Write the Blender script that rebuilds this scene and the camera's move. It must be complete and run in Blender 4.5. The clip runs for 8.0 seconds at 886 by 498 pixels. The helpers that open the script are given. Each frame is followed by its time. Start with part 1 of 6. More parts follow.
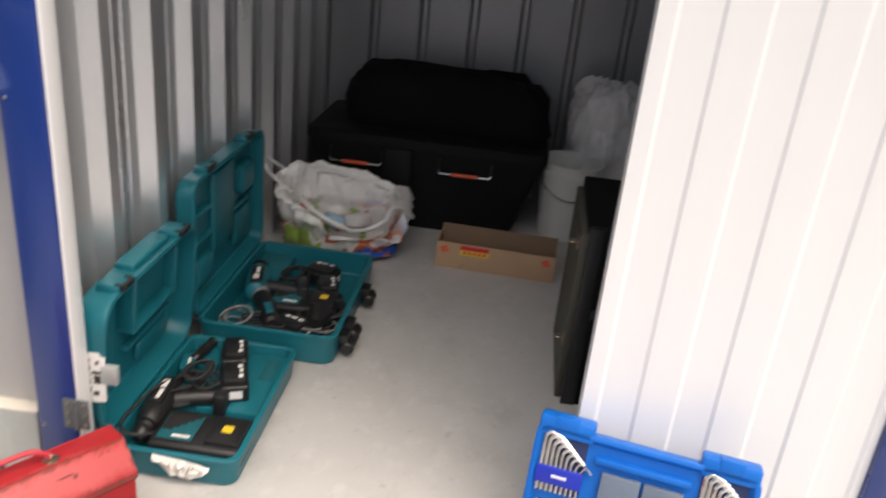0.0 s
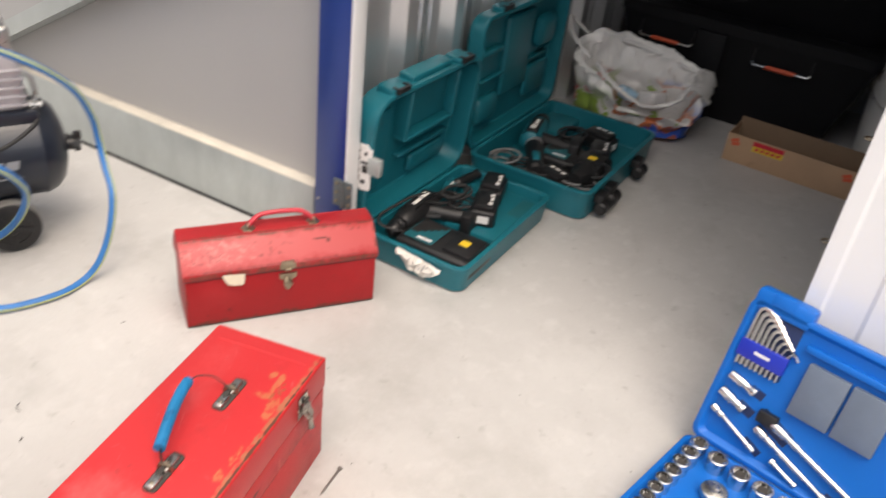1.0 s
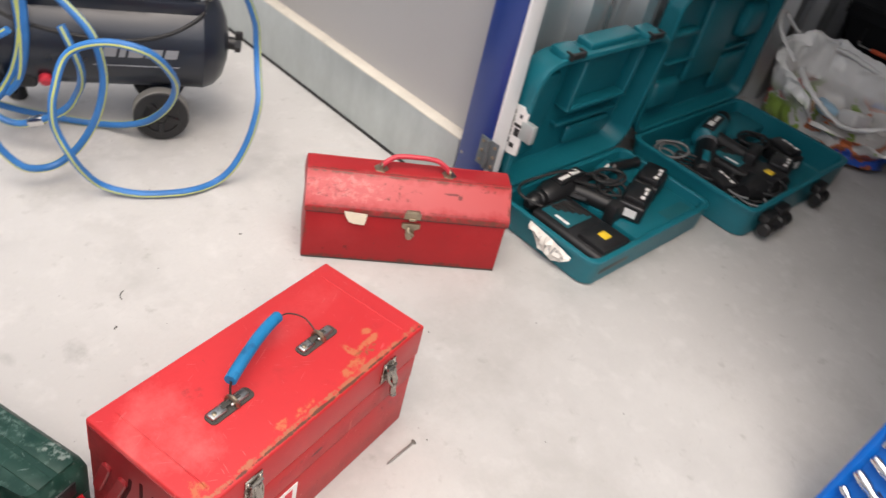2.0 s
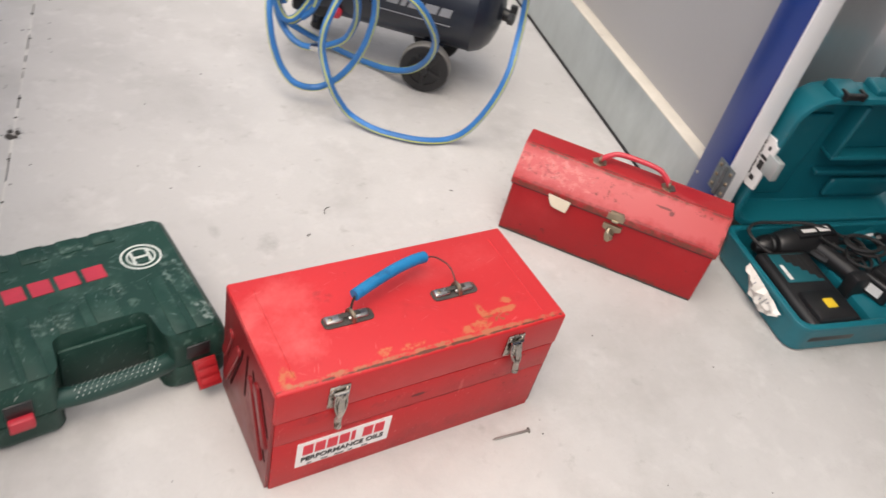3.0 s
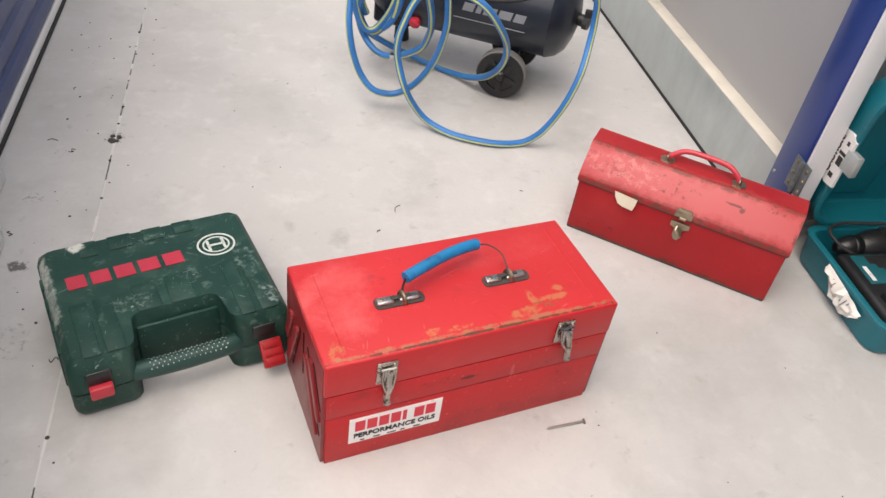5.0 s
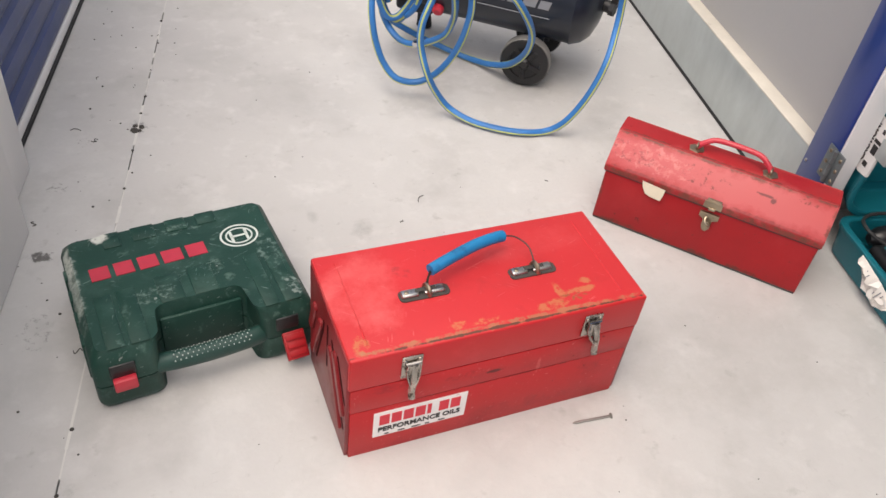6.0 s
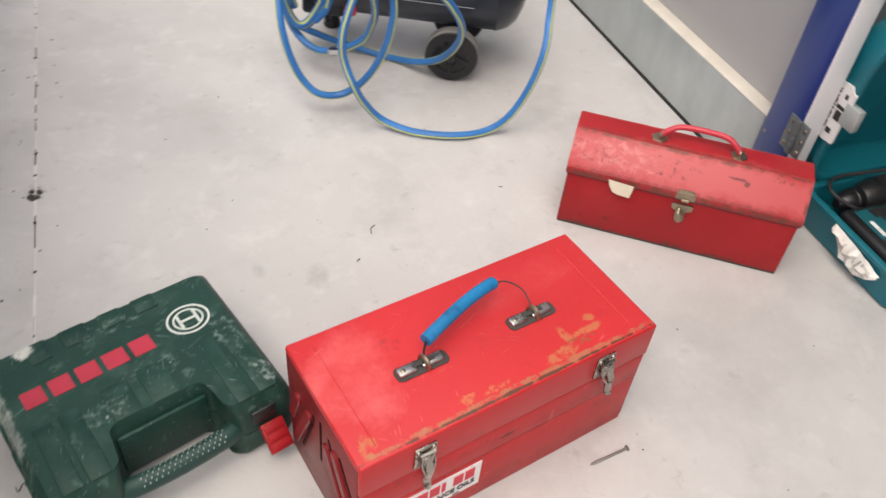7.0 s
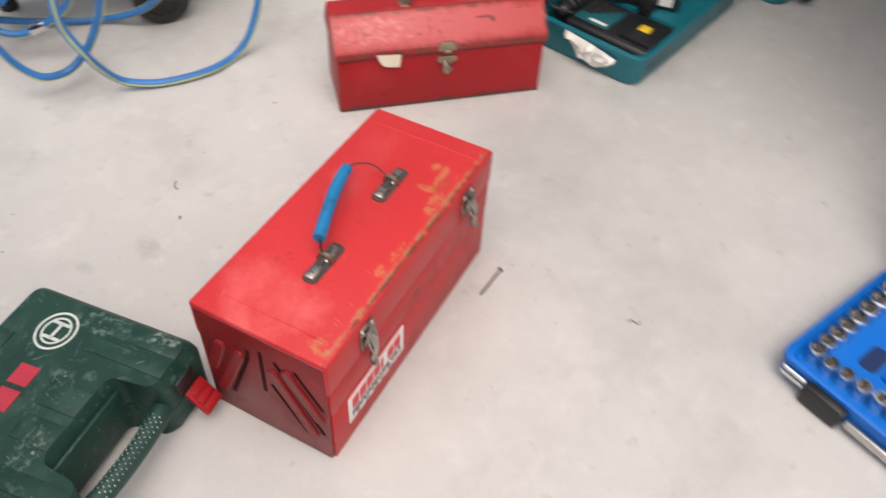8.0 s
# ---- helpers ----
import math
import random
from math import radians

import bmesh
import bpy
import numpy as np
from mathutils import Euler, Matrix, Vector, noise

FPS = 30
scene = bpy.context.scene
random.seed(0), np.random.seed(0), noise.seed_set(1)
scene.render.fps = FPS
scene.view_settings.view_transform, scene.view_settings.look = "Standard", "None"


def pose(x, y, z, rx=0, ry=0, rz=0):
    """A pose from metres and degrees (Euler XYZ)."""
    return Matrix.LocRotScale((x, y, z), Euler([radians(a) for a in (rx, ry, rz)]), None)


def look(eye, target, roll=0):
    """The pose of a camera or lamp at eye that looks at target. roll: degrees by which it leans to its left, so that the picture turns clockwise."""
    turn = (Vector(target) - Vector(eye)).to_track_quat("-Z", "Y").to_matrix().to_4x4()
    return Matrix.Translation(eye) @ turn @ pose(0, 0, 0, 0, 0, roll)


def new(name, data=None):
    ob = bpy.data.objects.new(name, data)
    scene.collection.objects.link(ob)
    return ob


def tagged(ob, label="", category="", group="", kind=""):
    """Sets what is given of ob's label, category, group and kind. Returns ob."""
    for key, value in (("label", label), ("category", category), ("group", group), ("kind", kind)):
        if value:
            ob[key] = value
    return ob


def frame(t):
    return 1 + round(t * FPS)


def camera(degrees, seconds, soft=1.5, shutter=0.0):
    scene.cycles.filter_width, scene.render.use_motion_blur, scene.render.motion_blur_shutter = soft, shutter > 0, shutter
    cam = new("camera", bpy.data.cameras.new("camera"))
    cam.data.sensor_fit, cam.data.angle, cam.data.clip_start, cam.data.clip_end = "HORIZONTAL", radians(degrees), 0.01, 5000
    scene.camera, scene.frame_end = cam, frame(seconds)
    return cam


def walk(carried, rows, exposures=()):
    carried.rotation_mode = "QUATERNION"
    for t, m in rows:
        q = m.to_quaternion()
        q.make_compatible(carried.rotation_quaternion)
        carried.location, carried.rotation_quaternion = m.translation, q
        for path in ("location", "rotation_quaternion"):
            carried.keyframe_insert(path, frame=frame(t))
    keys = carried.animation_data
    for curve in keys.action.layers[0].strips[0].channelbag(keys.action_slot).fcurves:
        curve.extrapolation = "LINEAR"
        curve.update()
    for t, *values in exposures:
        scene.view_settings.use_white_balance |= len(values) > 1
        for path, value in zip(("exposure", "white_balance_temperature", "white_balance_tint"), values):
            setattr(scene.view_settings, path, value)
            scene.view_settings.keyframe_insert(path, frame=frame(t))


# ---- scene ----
# ---- camera ----
cam = camera(57.3, 8.0, soft=1.5, shutter=0.4)
PATH = [
    (0, (-0.394, -0.4, 1.396), (1.433, -0.251, 0.598), 5.9),
    (0.2, (-0.405, -0.436, 1.363), (1.379, -0.163, 0.528), 6.1),
    (0.5, (-0.423, -0.497, 1.318), (1.292, -0.032, 0.399), 6.3),
    (1, (-0.451, -0.625, 1.274), (1.035, 0.184, 0.208), 7.2),
    (1.2, (-0.458, -0.637, 1.265), (0.964, 0.233, 0.16), 7.5),
    (2.3, (-0.253, -0.541, 1.22), (0.843, 0.569, -0.031), 16.2),
    (2.5, (-0.213, -0.56, 1.216), (0.742, 0.64, -0.067), 15.9),
    (3, (-0.145, -0.698, 1.196), (0.501, 0.666, -0.116), 15.6),
    (3.5, (-0.116, -0.751, 1.198), (0.399, 0.667, -0.114), 14.6),
    (4, (-0.094, -0.766, 1.187), (0.36, 0.672, -0.127), 12.3),
    (5.5, (-0.06, -0.794, 1.19), (0.308, 0.672, -0.119), 8.3),
    (6, (-0.069, -0.768, 1.179), (0.271, 0.68, -0.158), 8.2),
    (6.5, (-0.087, -0.692, 1.188), (0.285, 0.722, -0.176), 6.9),
    (7, (-0.144, -0.527, 1.179), (0.414, 0.794, -0.215), 6.3),
    (7.5, (-0.244, -0.45, 1.162), (0.545, 0.692, -0.277), 4.0),
    (7.8, (-0.318, -0.474, 1.15), (0.632, 0.496, -0.312), 3.2),
    (8, (-0.385, -0.499, 1.155), (0.672, 0.352, -0.315), 3.5),
]
walk(cam, [(t, look(eye, target, roll)) for t, eye, target, roll in PATH], exposures=[(0.0, 0.72, 6950, 9), (0.5, 0.6, 7250, 9), (1.2, 0.58, 6800, 9), (2.3, 0.46, 6600, 9), (4.0, 0.4, 6600, 9), (6.5, 0.37, 6600, 9), (8.0, 0.29, 6600, 9)])

# ---- daylight: a bright overcast sky over the open aisle between the two rows of units ----
world = bpy.data.worlds.new("sky")
scene.world = world
world.use_nodes = True
wn = world.node_tree
sky = wn.nodes.new("ShaderNodeTexSky")
sky.sky_type = "NISHITA"
sky.sun_disc = False
sky.sun_elevation, sky.sun_rotation = radians(68.3), radians(220.9)
sky.air_density, sky.dust_density = 0.6, 6.0
wn.links.new(sky.outputs[0], wn.nodes["Background"].inputs[0])
wn.nodes["Background"].inputs[1].default_value = 0.15
sun_data = bpy.data.lights.new("sun", "SUN")
sun_data.energy, sun_data.angle, sun_data.color = 1.6, radians(100), (1.0, 0.96, 0.9)
sun = new("sun", sun_data)
sun.matrix_world = look((-1.3, -1.5, 5.0), (0.0, 0.0, 0.0))


# ---- building blocks ----
def part(name, bm, material, parent, label="", smooth=35):
    """One bmesh as one mesh object under a thing or a part."""
    me = bpy.data.meshes.new(name)
    bmesh.ops.recalc_face_normals(bm, faces=bm.faces)
    bm.to_mesh(me)
    bm.free()
    for p in me.polygons:
        p.use_smooth = True
    me.set_sharp_from_angle(angle=radians(smooth))
    me.materials.append(material)
    ob = new(name, me)
    if parent is not None:
        ob.parent = parent
    if label:
        ob["label"] = label
    return ob


def thing(name, m, label, category, group=""):
    ob = new(name)
    ob.empty_display_size = 0.05
    ob.matrix_world = m
    return tagged(ob, label, category, group)


def piece_of_setting(name, bm, material, label, category):
    return tagged(part(name, bm, material, None), label, category, kind="structure")


def box(bm, lo, hi, bev=0.0, seg=2, m=None):
    """A box with rounded edges, added to bm."""
    c = [(a + b) / 2 for a, b in zip(lo, hi)]
    s = [abs(b - a) for a, b in zip(lo, hi)]
    b2 = bmesh.new()
    bmesh.ops.create_cube(b2, size=1.0, matrix=Matrix.LocRotScale(c, None, s))
    if bev > 0:
        bmesh.ops.bevel(b2, geom=b2.edges[:], offset=bev, segments=seg, profile=0.5, affect="EDGES")
    return merge(bm, b2, m)


def merge(bm, b2, m=None):
    if m is not None:
        b2.transform(m)
    me = bpy.data.meshes.new("tmp")
    b2.to_mesh(me)
    b2.free()
    bm.from_mesh(me)
    bpy.data.meshes.remove(me)
    return bm


def loft(bm, loops, caps=(True, True), closed=True):
    """Skin between point loops of equal length."""
    rows = [[bm.verts.new(p) for p in loop] for loop in loops]
    n = len(rows[0])
    for a, b in zip(rows, rows[1:]):
        for i in range(n if closed else n - 1):
            j = (i + 1) % n
            bm.faces.new((a[i], a[j], b[j], b[i]))
    if caps[0]:
        bm.faces.new(rows[0][::-1])
    if caps[1]:
        bm.faces.new(rows[-1])
    return bm


def ring(c, axis, r, seg=16, squash=1.0):
    axis = Vector(axis).normalized()
    side = axis.orthogonal().normalized()
    up = axis.cross(side)
    return [Vector(c) + side * (r * math.cos(2 * math.pi * i / seg)) + up * (r * squash * math.sin(2 * math.pi * i / seg)) for i in range(seg)]


def lathe(bm, p, q, profile, seg=24):
    """A turned body: profile rows (share of the way from p to q, radius)."""
    p, q = Vector(p), Vector(q)
    return loft(bm, [ring(p.lerp(q, k), q - p, r, seg) for k, r in profile])


def cyl(bm, p, q, r, seg=16, r2=None):
    return lathe(bm, p, q, [(0, r), (1, r if r2 is None else r2)], seg)


def curve_points(pts, steps=6, closed=False):
    """A smooth way through pts."""
    pts = [Vector(p) for p in pts]
    n = len(pts)
    out = []
    for i in range(n if closed else n - 1):
        a, b, c, d = [pts[(i + k) % n] if closed else pts[min(max(i + k, 0), n - 1)] for k in (-1, 0, 1, 2)]
        for s in range(steps):
            t = s / steps
            out.append(0.5 * ((2 * b) + (c - a) * t + (2 * a - 5 * b + 4 * c - d) * t * t + (3 * b - a - 3 * c + d) * t ** 3))
    if not closed:
        out.append(pts[-1])
    return out


def tube(bm, pts, r, seg=8, turn=0.0):
    """A round bar along pts."""
    pts = [Vector(p) for p in pts]
    loops = []
    side = None
    for i, p in enumerate(pts):
        d = (pts[min(i + 1, len(pts) - 1)] - pts[max(i - 1, 0)]).normalized()
        side = d.orthogonal().normalized() if side is None else (side - d * side.dot(d)).normalized()
        up = d.cross(side)
        loops.append([p + side * (r * math.cos(2 * math.pi * k / seg + turn)) + up * (r * math.sin(2 * math.pi * k / seg + turn)) for k in range(seg)])
    return loft(bm, loops)


def stripe(bm, pts, r, angle, width):
    """A thin band that runs along one side of such a bar."""
    pts = [Vector(p) for p in pts]
    rows, side = [], None
    for i, p in enumerate(pts):
        d = (pts[min(i + 1, len(pts) - 1)] - pts[max(i - 1, 0)]).normalized()
        side = d.orthogonal().normalized() if side is None else (side - d * side.dot(d)).normalized()
        up = d.cross(side)
        rows.append([p + side * (rr * math.cos(angle + w)) + up * (rr * math.sin(angle + w)) for rr, w in ((r * 0.97, -width), (r * 1.05, -width * 0.6), (r * 1.05, width * 0.6), (r * 0.97, width))])
    return loft(bm, rows)


def rrect(x0, x1, y0, y1, r, z, n=4):
    """A loop round a rectangle with round corners, at the height z."""
    out = []
    for cx, cy, a0 in ((x1 - r, y1 - r, 0), (x0 + r, y1 - r, 90), (x0 + r, y0 + r, 180), (x1 - r, y0 + r, 270)):
        for i in range(n + 1):
            a = radians(a0 + 90 * i / n)
            out.append(Vector((cx + r * math.cos(a), cy + r * math.sin(a), z)))
    return out


def tray(bm, w, d, h, wall, r, floor, taper=0.006, m=None):
    """An open moulded tray with round corners and a rolled rim."""
    b2 = bmesh.new()
    t = taper
    loft(b2, [rrect(t + 0.006, w - t - 0.006, t + 0.006, d - t - 0.006, r, 0), rrect(t, w - t, t, d - t, r, 0.006),
              rrect(0, w, 0, d, r, h - 0.012), rrect(-0.003, w + 0.003, -0.003, d + 0.003, r, h - 0.011), rrect(-0.003, w + 0.003, -0.003, d + 0.003, r, h - 0.002),
              rrect(0, w, 0, d, r, h), rrect(wall * 0.7, w - wall * 0.7, wall * 0.7, d - wall * 0.7, r * 0.8, h),
              rrect(wall, w - wall, wall, d - wall, r * 0.7, h - 0.003), rrect(wall + t, w - wall - t, wall + t, d - wall - t, r * 0.6, floor + 0.004),
              rrect(wall + t + 0.004, w - wall - t - 0.004, wall + t + 0.004, d - wall - t - 0.004, r * 0.5, floor)])
    return merge(bm, b2, m)


def bars(name, boxes, material, parent, label="", m=None):
    """Printed blocks, each one a part."""
    for lo, hi in boxes:
        bm = bmesh.new()
        box(bm, lo, hi, m=m)
        part(name, bm, material, parent, label)


def writing(name, text, size, m, material, parent, label="", bold=0.0):
    """Raised letters in the built-in font."""
    cu = bpy.data.curves.new(name, "FONT")
    cu.body, cu.size, cu.extrude, cu.offset = text, size, 0.0004, bold
    cu.align_x, cu.align_y = "CENTER", "CENTER"
    tmp = new(name, cu)
    me = bpy.data.meshes.new_from_object(tmp)
    bpy.data.objects.remove(tmp)
    me.transform(m)
    me.materials.clear()
    me.materials.append(material)
    ob = new(name, me)
    ob.parent = parent
    if label:
        ob["label"] = label
    return ob


# ---- materials ----
def surface(name, base, rough=0.5, metal=0.0, var=0.12, scale=5.0, fine=90.0, bump=0.08, marks=(), coat=0.0, rough_var=0.12, spec=0.5, stretch=(1, 1, 1), scratches=None):
    """A material with colour that varies at two scales, fine relief and worn or dirty marks:
    marks are (colour, noise scale, threshold, softness, strength, roughness)."""
    mat = bpy.data.materials.new(name)
    mat.use_nodes = True
    nt = mat.node_tree
    n, l = nt.nodes, nt.links
    b = n["Principled BSDF"]
    tc = n.new("ShaderNodeTexCoord")
    mp = n.new("ShaderNodeMapping")
    mp.inputs["Scale"].default_value = stretch
    l.new(tc.outputs["Object"], mp.inputs["Vector"])
    oi = n.new("ShaderNodeObjectInfo")
    shift = n.new("ShaderNodeVectorMath")
    shift.operation = "MULTIPLY_ADD"
    l.new(oi.outputs["Random"], shift.inputs[0])
    shift.inputs[1].default_value = (7.0, 3.0, 5.0)
    l.new(mp.outputs[0], shift.inputs[2])

    def noise_tex(s, detail=5.0, r=0.55):
        t = n.new("ShaderNodeTexNoise")
        t.inputs["Scale"].default_value, t.inputs["Detail"].default_value, t.inputs["Roughness"].default_value = s, detail, r
        l.new(shift.outputs[0], t.inputs["Vector"])
        return t

    def mix(fac, a, c):
        m = n.new("ShaderNodeMix")
        m.data_type = "RGBA"
        for sock, v in ((m.inputs[0], fac), (m.inputs[6], a), (m.inputs[7], c)):
            if isinstance(v, (int, float)):
                sock.default_value = v
            elif isinstance(v, tuple):
                sock.default_value = (*v[:3], 1)
            else:
                l.new(v, sock)
        return m.outputs[2]

    def remap(v, lo, hi, to0=0.0, to1=1.0):
        m = n.new("ShaderNodeMapRange")
        m.inputs["From Min"].default_value, m.inputs["From Max"].default_value = lo, hi
        m.inputs["To Min"].default_value, m.inputs["To Max"].default_value = to0, to1
        l.new(v, m.inputs["Value"])
        return m.outputs[0]

    big, small = noise_tex(scale), noise_tex(fine, 6.0, 0.65)
    dark = tuple(max(0.0, c * (1 - var)) for c in base)
    lite = tuple(min(1.0, c * (1 + var)) for c in base)
    col = mix(remap(big.outputs["Fac"], 0.3, 0.7), dark, lite)
    col = mix(remap(small.outputs["Fac"], 0.25, 0.75, 0.0, 0.5), col, tuple(c * (1 - 0.8 * var) for c in base))
    rgh = remap(big.outputs["Fac"], 0.3, 0.7, max(0.02, rough - rough_var * 0.5), min(1.0, rough + rough_var * 0.5))
    for colour, s, thr, soft, strength, mr in marks:
        f = remap(noise_tex(s, 7.0, 0.6).outputs["Fac"], thr, thr + soft, 0.0, strength)
        col = mix(f, col, colour)
        m = n.new("ShaderNodeMix")
        l.new(f, m.inputs[0])
        l.new(rgh, m.inputs[2])
        m.inputs[3].default_value = mr
        rgh = m.outputs[0]
    if scratches:
        for turn, thr in (((0.3, 0.2, 0.4), 0.71), ((0.1, 0.4, 1.3), 0.72), ((0.5, -0.3, 2.3), 0.72)):
            mp2 = n.new("ShaderNodeMapping")
            mp2.inputs["Rotation"].default_value = turn
            mp2.vector_type = "TEXTURE"
            mp2.inputs["Scale"].default_value = (1 / 11, 1 / 330, 1 / 90)
            l.new(tc.outputs["Object"], mp2.inputs["Vector"])
            t2 = n.new("ShaderNodeTexNoise")
            t2.inputs["Scale"].default_value, t2.inputs["Detail"].default_value = 1.0, 2.0
            l.new(mp2.outputs[0], t2.inputs["Vector"])
            col = mix(remap(t2.outputs["Fac"], thr, thr + 0.03, 0.0, scratches[1]), col, scratches[0])
    l.new(col, b.inputs["Base Color"])
    l.new(rgh, b.inputs["Roughness"])
    b.inputs["Metallic"].default_value = metal
    b.inputs["Coat Weight"].default_value = coat
    b.inputs["Specular IOR Level"].default_value = spec
    if bump:
        bp = n.new("ShaderNodeBump")
        bp.inputs["Strength"].default_value, bp.inputs["Distance"].default_value = bump, 0.002
        l.new(small.outputs["Fac"], bp.inputs["Height"])
        l.new(bp.outputs[0], b.inputs["Normal"])
    return mat


def patches(mat, spots):
    """Stains, rust, wear and paler or darker areas with a place and shape of their own: (centre, radii, colour, noise
    scale, threshold, softness, strength).
    """
    n, l = mat.node_tree.nodes, mat.node_tree.links
    b = n["Principled BSDF"]
    col = b.inputs["Base Color"].links[0].from_socket
    tc = n.new("ShaderNodeTexCoord")

    def maths(kind, a, c, d=None):
        m = n.new("ShaderNodeMath")
        m.operation = kind
        for sock, v in zip(m.inputs, (a, c, d)):
            if isinstance(v, (int, float)):
                sock.default_value = v
            elif v is not None:
                l.new(v, sock)
        return m.outputs[0]

    for centre, radii, colour, scale, thr, soft, most in spots:
        mp = n.new("ShaderNodeMapping")
        mp.inputs["Scale"].default_value = [1 / r for r in radii]
        mp.inputs["Location"].default_value = [-c / r for c, r in zip(centre, radii)]
        l.new(tc.outputs["Object"], mp.inputs["Vector"])
        far = n.new("ShaderNodeVectorMath")
        far.operation = "LENGTH"
        l.new(mp.outputs[0], far.inputs[0])
        near = maths("SUBTRACT", 1.0, far.outputs["Value"])
        near = maths("MINIMUM", near, 0.6)
        t = n.new("ShaderNodeTexNoise")
        t.inputs["Scale"].default_value, t.inputs["Detail"].default_value, t.inputs["Roughness"].default_value = scale, 9.0, 0.72
        l.new(tc.outputs["Object"], t.inputs["Vector"])
        v = maths("MULTIPLY_ADD", t.outputs["Fac"], 2.0, near)
        f = n.new("ShaderNodeMapRange")
        f.inputs["From Min"].default_value, f.inputs["From Max"].default_value, f.inputs["To Max"].default_value = 1.0 + thr, 1.0 + thr + soft, most
        l.new(v, f.inputs["Value"])
        m = n.new("ShaderNodeMix")
        m.data_type = "RGBA"
        l.new(f.outputs[0], m.inputs[0])
        l.new(col, m.inputs[6])
        m.inputs[7].default_value = (*colour, 1)
        col = m.outputs[2]
    l.new(col, b.inputs["Base Color"])
    return mat


DIRT_AND_SHADE = (0.05, 0.045, 0.04)
CONCRETE = surface("pale_concrete", (0.49, 0.482, 0.468), 0.52, var=0.09, scale=1.1, fine=110, bump=0.2, rough_var=0.25,
                   marks=(((0.38, 0.375, 0.365), 1.9, 0.5, 0.2, 0.6, 0.5), ((0.6, 0.595, 0.58), 2.3, 0.52, 0.25, 0.5, 0.4), ((0.35, 0.342, 0.328), 5.5, 0.52, 0.2, 0.55, 0.55), ((0.6, 0.59, 0.575), 17, 0.54, 0.2, 0.45, 0.5), ((0.28, 0.27, 0.255), 26, 0.63, 0.1, 0.42, 0.6), ((0.17, 0.16, 0.15), 75, 0.715, 0.03, 0.75, 0.7)), scratches=((0.37, 0.36, 0.345), 0.3))
patches(CONCRETE, [((0.06, 0.575, 0), (0.032, 0.045, 0.1), (0.27, 0.262, 0.25), 30, 0.1, 0.8, 0.6), ((-0.05, 0.62, 0), (0.018, 0.03, 0.1), (0.3, 0.29, 0.28), 30, 0.1, 0.8, 0.5), ((-0.6, 0.72, 0), (0.05, 0.04, 0.1), (0.09, 0.085, 0.08), 80, 0.62, 0.2, 0.8),
                   ((-0.57, 0.9, 0), (0.05, 0.05, 0.1), (0.12, 0.11, 0.1), 90, 0.7, 0.2, 0.7), ((-0.585, 0.5, 0), (0.03, 0.025, 0.1), (0.06, 0.055, 0.05), 70, 0.35, 0.2, 0.85), ((-0.55, 0.3, 0), (0.06, 0.1, 0.1), (0.17, 0.16, 0.15), 80, 0.66, 0.2, 0.6), ((-0.46, 0.96, 0), (0.035, 0.05, 0.1), (0.12, 0.115, 0.11), 90, 0.45, 0.3, 0.7),
                   ((0.75, 0.2, 0), (0.5, 0.25, 0.1), (0.36, 0.345, 0.325), 7, 0.3, 0.5, 0.45), ((0.62, -0.25, 0), (0.3, 0.35, 0.1), (0.36, 0.35, 0.33), 8, 0.3, 0.5, 0.4), ((0.25, -0.1, 0), (0.5, 0.3, 0.1), (0.58, 0.57, 0.55), 9, 0.35, 0.5, 0.4)])
RED_OLD = surface("scratched_red_enamel", (0.44, 0.014, 0.018), 0.4, var=0.1, scale=6, bump=0.05, spec=0.3,
                  marks=(((0.6, 0.06, 0.06), 9, 0.56, 0.2, 0.35, 0.45), ((0.25, 0.012, 0.016), 9, 0.56, 0.18, 0.6, 0.6), ((0.12, 0.02, 0.02), 48, 0.68, 0.05, 0.7, 0.7), ((0.16, 0.015, 0.018), 4, 0.56, 0.12, 0.4, 0.6), ((0.7, 0.25, 0.22), 70, 0.7, 0.03, 0.6, 0.6)), scratches=((0.75, 0.3, 0.27), 0.4))
patches(RED_OLD, [((0.2, -0.003, 0.15), (0.09, 0.05, 0.02), (0.17, 0.008, 0.012), 45, 0.55, 0.3, 0.6), ((0.25, -0.003, 0.145), (0.03, 0.05, 0.005), (0.06, 0.008, 0.008), 60, 0.3, 0.2, 0.85), ((0.33, -0.003, 0.13), (0.006, 0.05, 0.03), (0.62, 0.12, 0.11), 60, 0.3, 0.25, 0.6), ((0.44, -0.003, 0.1), (0.05, 0.05, 0.06), (0.2, 0.01, 0.014), 30, 0.5, 0.4, 0.5),
                  ((0.06, -0.003, 0.165), (0.08, 0.05, 0.02), (0.22, 0.01, 0.014), 40, 0.5, 0.3, 0.6), ((0.3, -0.003, 0.03), (0.25, 0.05, 0.03), (0.24, 0.01, 0.014), 25, 0.5, 0.4, 0.5), ((0.26, -0.003, 0.119), (0.3, 0.05, 0.004), (0.08, 0.01, 0.01), 40, 0.35, 0.3, 0.7)])
RED_DULL = surface("faded_red_paint", (0.33, 0.01, 0.014), 0.45, var=0.14, scale=7, bump=0.06, spec=0.3,
                   marks=(((0.45, 0.04, 0.045), 5, 0.54, 0.22, 0.4, 0.4), ((0.08, 0.02, 0.018), 26, 0.66, 0.05, 0.85, 0.75)), scratches=((0.14, 0.02, 0.02), 0.6))
